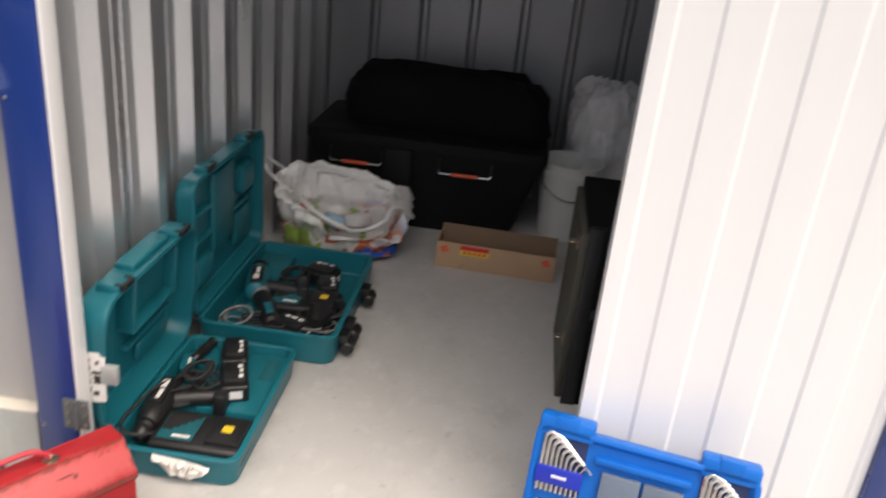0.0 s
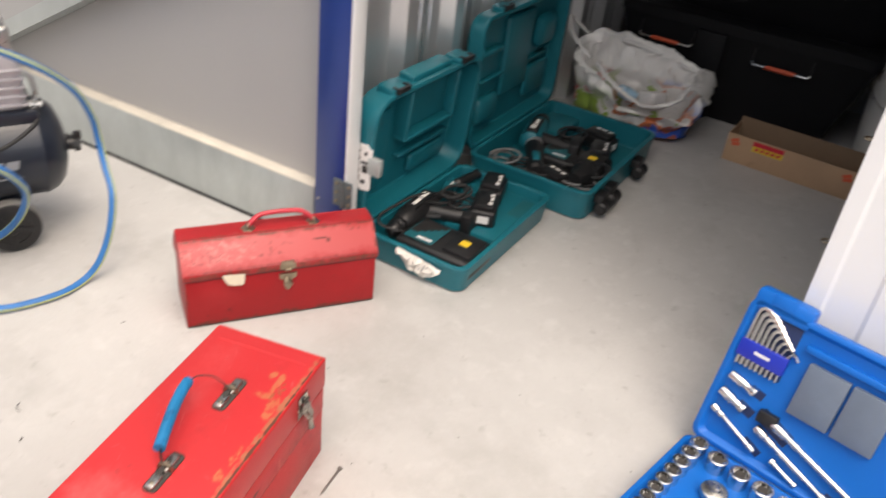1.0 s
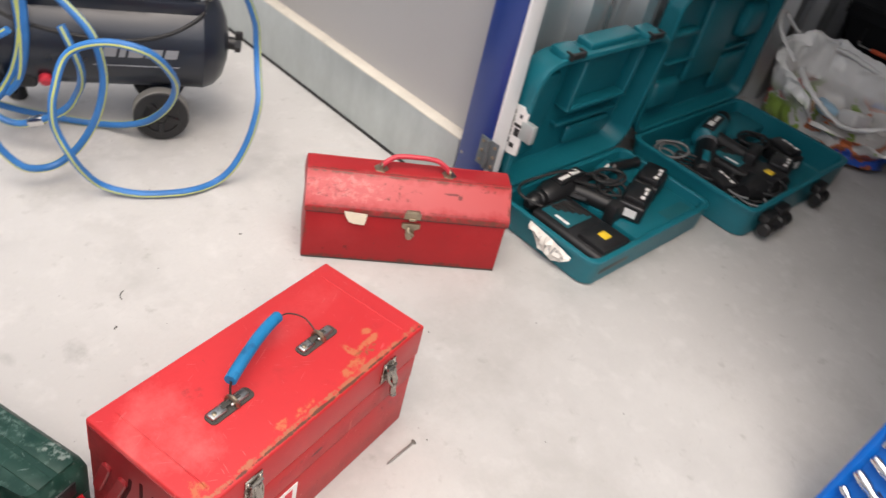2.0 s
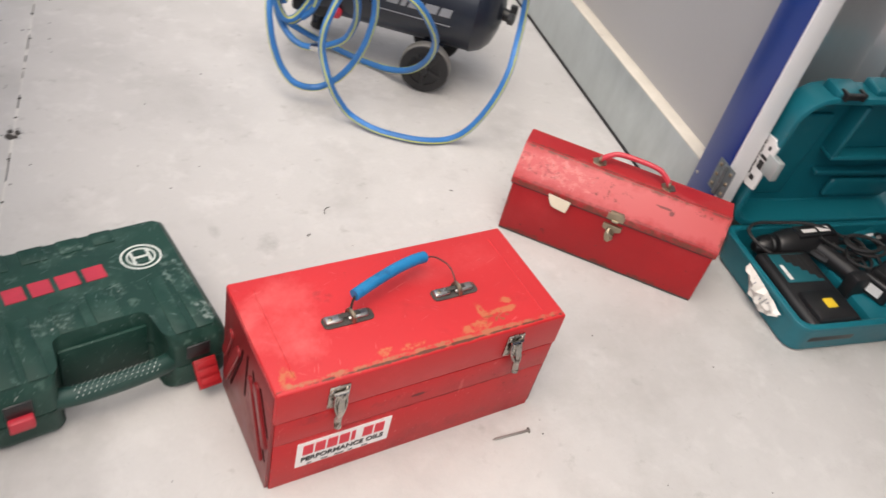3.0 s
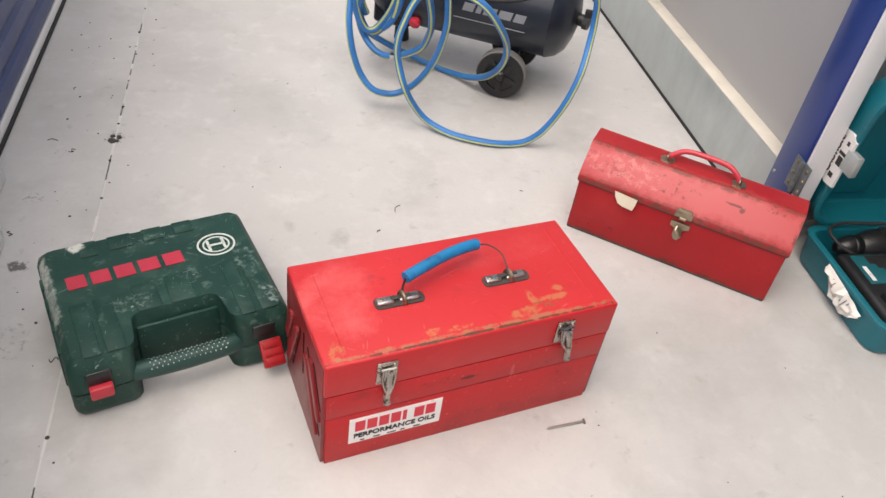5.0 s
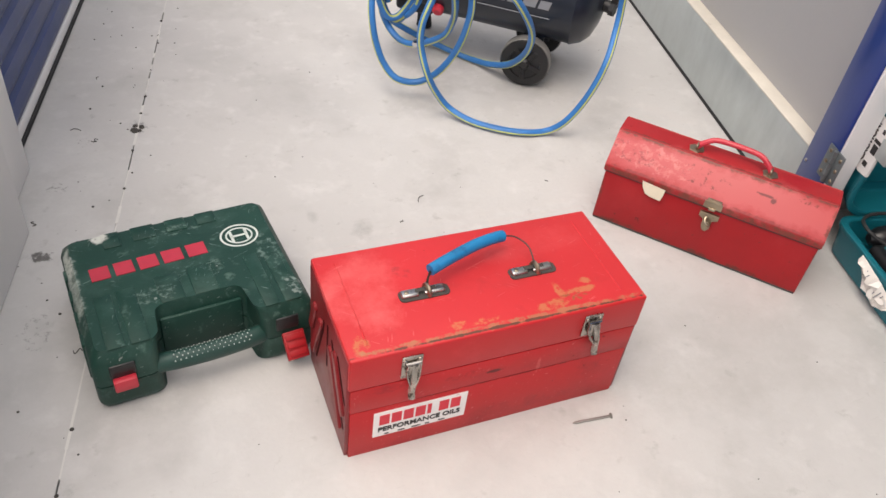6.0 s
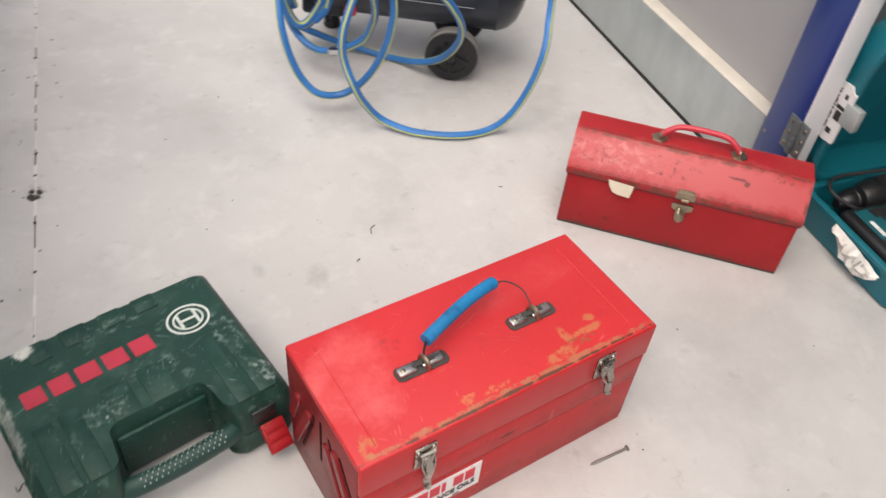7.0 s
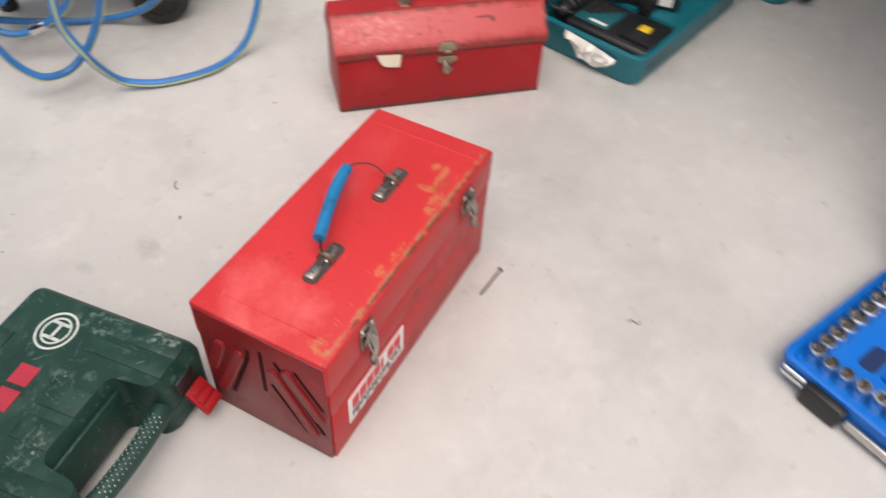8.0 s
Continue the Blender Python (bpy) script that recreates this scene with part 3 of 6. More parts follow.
def left_leaf():
    """The leaf that stands wide open: thick bottom rail, recessed sheet, blue stile, diagonal stiffener."""
    leaf = thing("door_1", pose(1.0915, 0.629, 0, 0, 0, 1.9), "open steel door leaf with a grey sheet and blue edge", "door")
    leaf["kind"] = "structure"
    n = 1.9
    bm = bmesh.new()
    box(bm, (0, 0.012, 0.012), (0.044, n, 0.184), 0.003)
    part("bottom_rail", bm, GALV, leaf, "galvanised bottom rail")
    # Light on the rail's top face is put into this cream cap.
    bm = bmesh.new()
    box(bm, (0.001, 0.013, 0.184), (0.044, n, 0.1875), 0.001)
    part("rail_cap", bm, RAIL_LIT_TOP, leaf, "rail top with its lit look painted cream")
    bm = bmesh.new()
    box(bm, (0.044, 0.0, 0.0), (0.054, n, 2.1))
    part("sheet", bm, SHEET_GREY, leaf)
    # Black strip stands in for the shade in the gap under the leaf.
    bm = bmesh.new()
    box(bm, (0.002, 0.012, 0.0), (0.05, n, 0.011))
    part("seal", bm, RUBBER, leaf, "black strip painted as the shaded gap under the door")
    bm = bmesh.new()
    d = Vector((0, 0.86, -0.46)).normalized()
    up = Vector((0, d.z * -1, d.y))
    a, c = Vector((-0.02, 0.004, 0.985)), Vector((-0.02, 1.45, 0.212))
    loops = []
    for p in (a, c):
        loops.append([p + up * u + Vector((x, 0, 0)) for x, u in ((-0.022, -0.024), (0.063, -0.024), (0.063, 0.024), (-0.022, 0.024))])
    loft(bm, loops)
    part("brace", bm, GALV, leaf, "grey steel diagonal stiffener")
    bm = bmesh.new()
    box(bm, (0, n - 0.05, 0.188), (0.044, n, 2.1), 0.003)
    part("far_stile", bm, GALV, leaf)
    bm = bmesh.new()
    box(bm, (0, 0.0, 2.1), (0.054, n, 2.16), 0.003)
    part("top_rail", bm, GALV, leaf)


def door_frame():
    bm = bmesh.new()
    box(bm, (1.075, 0.5295, 0.0), (1.131, 0.627, 2.16), 0.006)
    stile = piece_of_setting("door_stile", bm, BLUE_STILE, "glossy dark blue steel door stile", "door stile")
    bm = bmesh.new()
    for z in (0.171, 0.95, 1.75):
        lathe(bm, (1.0755, 0.612, z), (1.0725, 0.612, z), [(0, 0.0045), (0.6, 0.004), (1, 0.002)], 10)
    part("screw_heads", bm, STEEL, stile, "small steel screw heads")
    bm = bmesh.new()
    box(bm, (1.078, 0.5215, 0.0), (1.13, 0.529, 2.36), 0.002)
    box(bm, (1.131, -0.605, 2.3), (1.183, 0.524, 2.36), 0.004)
    piece_of_setting("door_jamb", bm, WHITE_PAINT, "white painted steel door jamb", "door jamb")
    for z in (0.215, 1.85):
        h = thing("door_hinge", pose(1.073, 0.528, z), "galvanised butt hinge screwed to the door jamb", "hinge", "door hinges")
        h["kind"] = "structure"
        bm = bmesh.new()
        box(bm, (-0.001, -0.03, -0.04), (0.002, -0.004, 0.04), 0.0008)
        box(bm, (-0.001, 0.004, -0.04), (0.002, 0.032, 0.04), 0.0008)
        part("leaf_plate", bm, HINGE, h)
        bm = bmesh.new()
        for k in range(5):
            cyl(bm, (-0.003, 0, -0.04 + k * 0.016), (-0.003, 0, -0.0255 + k * 0.016), 0.0055, 12)
        part("knuckle", bm, HINGE, h)
        bm = bmesh.new()
        for yy in (-0.02, 0.021):
            for zz in (-0.027, 0.0, 0.027):
                lathe(bm, (-0.001, yy, zz), (-0.0035, yy, zz), [(0, 0.005), (0.6, 0.0045), (1, 0.002)], 10)
        part("screws", bm, BRASS, h)


def right_leaf():
    """The closed white leaf with shallow upright ribs."""
    leaf = thing("door_2", pose(1.132, -0.612, 0), "closed white ribbed steel door leaf", "door")
    leaf["kind"] = "structure"
    w = 0.625
    prof = [(0.0, 0.0045)]
    s = 0.037
    while s + 0.09 < w:
        prof += [(s - 0.004, 0.0045), (s + 0.004, 0.0), (s + 0.076, 0.0), (s + 0.084, 0.0045)]
        s += 0.162
    prof.append((w, 0.0045))
    loop = [Vector((-d, -s, 0)) for s, d in prof] + [Vector((0.04, -w, 0)), Vector((0.04, 0, 0))]
    bm = bmesh.new()
    loft(bm, [[p + Vector((0, 0, z)) for p in loop] for z in (0.015, 2.1)])
    part("ribbed_sheet", bm, WHITE_PAINT, leaf, smooth=20)
    bm = bmesh.new()
    box(bm, (-0.022, -w - 0.08, 0.0), (0.04, -w - 0.001, 2.16), 0.006)
    part("blue_stile", bm, BLUE_STILE, leaf, "glossy dark blue edge stile")


def aisle():
    """The rest of the aisle: the row fronts, the far end, and the row opposite."""
    bm = bmesh.new()
    box(bm, (1.13, -6.0, 0), (1.2, -1.347, UNIT_H))
    box(bm, (1.2, 2.6, 0), (1.26, 6.5, UNIT_H))
    box(bm, (1.118, -1.345, 2.365), (1.2, 2.55, UNIT_H))
    piece_of_setting("wall_row_front", bm, WHITE_PLASTER, "plain pale front of the storage row", "wall")
    bm = bmesh.new()
    box(bm, (-0.78, 6.5, 0), (1.26, 6.6, UNIT_H))
    piece_of_setting("wall_end", bm, WHITE_PLASTER, "plain pale end wall of the aisle", "wall")
    # Whiter than the grey wall it stands for, to bounce light.
    bm = bmesh.new()
    box(bm, (-0.8, -6.0, 0), (-0.622, 0.575, ROW_H), 0.004)
    box(bm, (-0.8, 0.577, 0), (-0.668, 0.79, ROW_H), 0.004)
    piece_of_setting("wall_opposite", bm, WHITE_PAINT, "pale grey flashing and wall opposite the unit", "wall")
    door = thing("roller_door", pose(-0.708, 0.795, 0), "closed blue roller door with a grey bottom bar", "roller door")
    door["kind"] = "structure"
    bm = bmesh.new()
    box(bm, (-0.05, 0, 0.012), (0.004, 4.2, 0.046), 0.004)
    part("bottom_bar", bm, WHITE_PAINT, door, "pale grey bottom bar")
    # The shaded gap below the bottom bar, made as a black strip.
    bm = bmesh.new()
    box(bm, (-0.04, 0, 0.0), (0.009, 4.2, 0.012), 0.003)
    part("rubber_strip", bm, RUBBER, door, "black strip painted as the dark gap under the roller door")
    bm = bmesh.new()
    z = 0.047
    prof = [(-0.002, 0.0), (0.004, 0.006), (0.009, 0.03), (0.006, 0.058), (-0.004, 0.068), (-0.004, 0.074)]
    slat = [Vector((x, 0, zz)) for x, zz in prof] + [Vector((x - 0.004, 0, zz)) for x, zz in reversed(prof)]
    loft(bm, [[p + Vector((0, y, 0)) for p in slat] for y in (0.0, 4.2)])
    first = part("slat", bm, BLUE_SLAT, door)
    first.location = (0, 0, z)
    for k in range(1, 9):
        s = new("slat", first.data)
        s.parent = door
        s.location = (0, 0, z + 0.075 * k)
    bm = bmesh.new()
    box(bm, (-0.85, 0.795, ROW_H - 0.1), (-0.7, 6.5, ROW_H))
    box(bm, (-0.85, 5.0, 0), (-0.7, 6.5, ROW_H - 0.102))
    piece_of_setting("wall_roller_header", bm, WHITE_PLASTER, "pale wall round the roller door", "wall")
    bm = bmesh.new()
    box(bm, (-0.8, -6.1, 0), (1.2, -6.0, UNIT_H))
    piece_of_setting("wall_behind", bm, WHITE_PLASTER, "plain pale wall closing the aisle", "wall")


floor_slabs()
storage_unit()
left_leaf()
door_frame()
right_leaf()
aisle()


# ---- the large red toolbox ----
def large_toolbox():
    L, D, H = 0.505, 0.2255, 0.2495
    t = thing("large_toolbox", pose(0, 0, 0, 0, 0, 13.4), "large scratched red steel toolbox with rusty lid edge", "toolbox")
    bm = bmesh.new()
    box(bm, (0.0, -0.0022, 0.0), (L + 0.002, D - 0.001, 0.1185), 0.0015)
    part("body", bm, RED_OLD, t)
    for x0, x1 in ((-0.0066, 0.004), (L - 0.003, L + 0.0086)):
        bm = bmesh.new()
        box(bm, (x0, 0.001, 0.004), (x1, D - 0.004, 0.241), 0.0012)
        part("end_plate", bm, RED_SHADED_GRIMY, t, "grimy end panel with its shade painted in dark red")
    bm = bmesh.new()
    box(bm, (-0.001, -0.003, 0.12), (L + 0.003, D, 0.1765), 0.0015)
    part("tray_section", bm, RED_OLD, t)
    # Dark core that shows as thin lines at the two seams.
    bm = bmesh.new()
    box(bm, (0.005, 0.004, 0.1), (L - 0.005, D - 0.004, 0.19))
    part("inner_edge", bm, GRIME_AND_SHADE, t, "dark core showing in the seams")
    bm = bmesh.new()
    box(bm, (-0.005, -0.0042, 0.178), (L + 0.007, D + 0.003, H), 0.004, 3)
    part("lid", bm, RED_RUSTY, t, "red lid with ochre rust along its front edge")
    for x in (0.03, L - 0.03):
        bm = bmesh.new()
        tube(bm, [(x, 0.02, H - 0.001), (x, D - 0.02, H - 0.001)], 0.0022, 6)
        part("pressed_rib", bm, RED_RUSTY, t)
    # embossed folding bars on both ends; dark strips paint grime and shade into the gaps beside them
    for x, s in ((-0.0066, -1), (L + 0.0086, 1)):
        def strip(y0, z0, y1, z1, r, depth, round_top):
            bm = bmesh.new()
            a, b = Vector((x, y0, z0)), Vector((x, y1, z1))
            d = (b - a).normalized()
            n = Vector((0, -d.z, d.y))
            rings = []
            for rr, q in ((r, -0.002), (r, depth * 0.6), (r - round_top, depth)):
                loop = []
                for c, a0 in ((b, 0), (a, 180)):
                    for i in range(7):
                        ang = radians(a0 + 30 * i)
                        loop.append(c + (n * math.cos(ang) + d * math.sin(ang)) * rr + Vector((s * q, 0, 0)))
                rings.append(loop)
            loft(bm, rings)
            return bm
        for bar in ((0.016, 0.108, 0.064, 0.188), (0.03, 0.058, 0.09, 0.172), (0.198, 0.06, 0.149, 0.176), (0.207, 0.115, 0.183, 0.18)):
            part("linkage_bar", strip(*bar, 0.0095, 0.0048, 0.002), RED_SHADED_GRIMY, t)
        for gap in ((0.012, 0.068, 0.084, 0.2), (0.009, 0.136, 0.05, 0.2), (0.044, 0.05, 0.096, 0.136), (0.112, 0.112, 0.109, 0.208), (0.178, 0.062, 0.135, 0.176), (0.135, 0.176, 0.132, 0.196)):
            part("grimy_gap", strip(*gap, 0.0034, 0.0008, 0.0006), GAP_GRIME_SHADE, t, "dark strips of grime and painted shade beside the folding bars")
    # draw latches on the front
    for x, lean in ((0.094, 0.0), (0.412, 0.006)):
        bm = bmesh.new()
        box(bm, (x - 0.017, -0.0075, 0.188), (x + 0.017, -0.004, 0.236), 0.001)
        lathe(bm, (x - 0.012, -0.007, 0.228), (x - 0.012, -0.0105, 0.228), [(0, 0.004), (0.6, 0.0038), (1, 0.002)], 8)
        lathe(bm, (x + 0.012, -0.007, 0.228), (x + 0.012, -0.0105, 0.228), [(0, 0.004), (0.6, 0.0038), (1, 0.002)], 8)
        latch = part("latch", bm, OLD_CHROME, t, "tarnished steel draw latch")
        bm = bmesh.new()
        tube(bm, curve_points([(x - 0.008, -0.012, 0.224), (x - 0.01, -0.016, 0.205), (x - 0.004 + lean, -0.02, 0.182), (x + 0.004 + lean, -0.02, 0.182), (x + 0.01, -0.016, 0.205), (x + 0.008, -0.012, 0.224)], 4), 0.0022, 6)
        cyl(bm, (x - 0.012, -0.012, 0.225), (x + 0.012, -0.012, 0.225), 0.003, 8)
        part("bail", bm, OLD_CHROME, latch)
        bm = bmesh.new()
        tube(bm, curve_points([(x, -0.012, 0.218), (x + lean, -0.019, 0.195), (x + 2 * lean, -0.016, 0.165), (x + 2 * lean, -0.02, 0.15)], 5), 0.006, 8)
        box(bm, (x - 0.008, -0.0165, 0.192), (x + 0.008, -0.0105, 0.222), 0.002)
        part("lever", bm, OLD_CHROME, latch)
    # handle brackets, sleeve and wire
    for x, y in ((0.15, 0.102), (0.346, 0.104)):
        bm = bmesh.new()
        loft(bm, [rrect(x - 0.043, x + 0.043, y - 0.0125, y + 0.0125, 0.008, H - 0.001), rrect(x - 0.043, x + 0.043, y - 0.0125, y + 0.0125, 0.008, H + 0.002), rrect(x - 0.04, x + 0.04, y - 0.0095, y + 0.0095, 0.007, H + 0.003)])
        br = part("handle_bracket", bm, GRIME_AND_SHADE, t, "blackened steel handle bracket")
        for x0, x1 in ((-0.04, -0.01), (-0.002, 0.034)):
            bm = bmesh.new()
            box(bm, (x + x0, y - 0.0075, H + 0.001), (x + x1, y + 0.0085, H + 0.009), 0.0035, 3)
            part("strap_plate", bm, STEEL, br)
            bm = bmesh.new()
            lathe(bm, (x + (x0 * 0.7 + x1 * 0.3), y, H + 0.008), (x + (x0 * 0.7 + x1 * 0.3), y, H + 0.0105), [(0, 0.0042), (0.6, 0.004), (1, 0.002)], 10)
            part("rivet", bm, BRASS, br)
        bm = bmesh.new()
        box(bm, (x - 0.016, y - 0.003, H + 0.0085), (x + 0.02, y + 0.0045, H + 0.0098), 0.0005)
        part("dark_slot", bm, GRIME_AND_SHADE, br)
        bm = bmesh.new()
        tube(bm, curve_points([(x + 0.006, y - 0.011, H + 0.003), (x + 0.005, y - 0.007, H + 0.013), (x + 0.004, y + 0.006, H + 0.014), (x + 0.004, y + 0.012, H + 0.003)], 4), 0.004, 7)
        part("loop_strap", bm, BRASS, br)
    sleeve = curve_points([(0.162, 0.116, H + 0.036), (0.2, 0.13, H + 0.039), (0.25, 0.147, H + 0.041), (0.288, 0.158, H + 0.039), (0.312, 0.164, H + 0.035)], 5)
    bm = bmesh.new()
    tube(bm, sleeve, 0.01, 14)
    part("handle_grip", bm, BLUE_GRIP, t, "bright blue rubber sleeve")
    bm = bmesh.new()
    tube(bm, curve_points([(0.31, 0.163, H + 0.035), (0.332, 0.158, H + 0.034), (0.35, 0.138, H + 0.026), (0.352, 0.114, H + 0.012)], 5), 0.0013, 6)
    part("handle_wire", bm, DARK_WIRE, t, "thin bent wire")
    bm = bmesh.new()
    tube(bm, curve_points([(0.162, 0.114, H + 0.036), (0.157, 0.11, H + 0.022), (0.155, 0.104, H + 0.012)], 4), 0.002, 6)
    part("handle_wire", bm, DARK_WIRE, t, "thin bent wire")
    # sticker: red name blocks over a line of black words
    bm = bmesh.new()
    box(bm, (0.04, -0.0036, 0.042), (0.204, 0.004, 0.106), 0.0)
    st = part("sticker", bm, LABEL_WHITE, t, "scuffed white sticker with red and black print")
    for k in range(7):
        x = 0.05 + k * 0.0208
        w = 0.0172 if k != 4 else 0.007
        bars("red_name_block", [((x, -0.0044, 0.073), (x + w, -0.0034, 0.098))], LABEL_RED, st)
    writing("printed_words", "PERFORMANCE OILS", 0.0158, pose(0.121, -0.0042, 0.06, 90), LABEL_BLACK, st, bold=0.0004)
    bm = bmesh.new()
    for k in range(5):
        box(bm, (0.06 + k * 0.024, -0.004, 0.0445), (0.06 + k * 0.024 + (0.008 + 0.004 * (k % 3)), -0.0033, 0.0475))
    part("print_bars", bm, LABEL_BLACK, st)


# ---- the small red toolbox with a hipped lid ----
def small_toolbox():
    L, D = 0.476, 0.165
    t = thing("small_toolbox", pose(0.5975, 0.617, 0, 0, 0, -34.8), "small faded red steel toolbox with a hipped lid", "toolbox")
    bm = bmesh.new()
    box(bm, (0.002, 0.002, 0), (L - 0.002, D - 0.002, 0.147), 0.003)
    part("body", bm, RED_DULL, t)
    bm = bmesh.new()
    prof = [(-0.003, 0.138), (-0.003, 0.154), (0.055, 0.216), (0.112, 0.217), (D + 0.003, 0.154), (D + 0.003, 0.138)]
    b2 = bmesh.new()
    loft(b2, [[Vector((x, y, z)) for y, z in prof] for x in (-0.002, L + 0.002)])
    bmesh.ops.bevel(b2, geom=b2.edges[:], offset=0.002, segments=2, profile=0.5, affect="EDGES")
    merge(bm, b2)
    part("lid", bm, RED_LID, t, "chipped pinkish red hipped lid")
    # Dark line of the joint between body and lid.
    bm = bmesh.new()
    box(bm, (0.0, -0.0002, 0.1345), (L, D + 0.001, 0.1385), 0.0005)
    part("lid_seam", bm, GRIME_AND_SHADE, t, "thin dark strip under the lid edge")
    for y0, z0 in ((0.055, 0.216), (0.112, 0.217)):
        bm = bmesh.new()
        tube(bm, [(0.0, y0, z0 - 0.0008), (L, y0, z0 - 0.0008)], 0.0016, 6)
        part("folded_edge", bm, RED_DULL, t)
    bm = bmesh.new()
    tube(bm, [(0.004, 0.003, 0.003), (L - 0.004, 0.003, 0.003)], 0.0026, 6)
    part("bottom_edge", bm, GRIME_AND_SHADE, t, "dark rusted bottom edge")
    hx0, hx1, hy, hz = 0.167, 0.328, 0.08, 0.216
    for x in (hx0, hx1):
        bm = bmesh.new()
        lathe(bm, (x, hy, hz - 0.001), (x, hy, hz + 0.004), [(0, 0.019), (0.6, 0.0175), (1, 0.007)], 6)
        tube(bm, curve_points([(x, hy - 0.008, hz + 0.002), (x, hy - 0.006, hz + 0.012), (x, hy + 0.006, hz + 0.012), (x, hy + 0.008, hz + 0.002)], 4), 0.003, 6)
        part("handle_bracket", bm, BRASS, t, "tarnished handle bracket")
    bm = bmesh.new()
    tube(bm, curve_points([(hx0, hy, hz + 0.006), (hx0 + 0.014, hy + 0.005, hz + 0.02), (hx0 + 0.042, hy + 0.012, hz + 0.03), (hx1 - 0.042, hy + 0.012, hz + 0.03), (hx1 - 0.014, hy + 0.005, hz + 0.02), (hx1, hy, hz + 0.006)], 5), 0.0062, 10)
    part("handle", bm, RED_PLASTIC, t, "glossy red carrying handle")
    # hasp
    x = 0.247
    bm = bmesh.new()
    box(bm, (x - 0.021, -0.0055, 0.14), (x + 0.018, -0.0025, 0.157), 0.001)
    box(bm, (x - 0.017, -0.004, 0.154), (x + 0.014, 0.008, 0.1605), 0.002)
    cyl(bm, (x - 0.008, -0.006, 0.139), (x + 0.006, -0.006, 0.139), 0.0035, 8)
    hasp = part("hasp", bm, BRASS, t, "tarnished two-piece hasp")
    bm = bmesh.new()
    b2 = bmesh.new()
    loop = [(-0.022, 0.126), (0.02, 0.126), (0.02, 0.114), (0.008, 0.108), (0.009, 0.088), (0.002, 0.078), (-0.005, 0.08), (-0.01, 0.09), (-0.011, 0.108), (-0.022, 0.114)]
    loft(b2, [[Vector((x + a, yy, z)) for a, z in loop] for yy in (0.003, -0.004)])
    merge(bm, b2)
    tube(bm, curve_points([(x - 0.006, -0.004, 0.116), (x - 0.006, -0.012, 0.108), (x + 0.006, -0.012, 0.1), (x + 0.005, -0.004, 0.092)], 4), 0.003, 6)
    part("staple", bm, BRASS, hasp)
    # paper caught under the lid
    bm = bmesh.new()
    pts = [(0.088, 0.147), (0.141, 0.143), (0.14, 0.128), (0.137, 0.113), (0.112, 0.115), (0.101, 0.119), (0.092, 0.133)]
    loft(bm, [[Vector((a, -0.0045 - 0.05 * (0.15 - z) - q, z)) for a, z in pts] for q in (0.0, 0.0008)])
    part("paper_tag", bm, CREAM_PAPER, t, "scrap of cream paper caught under the lid")


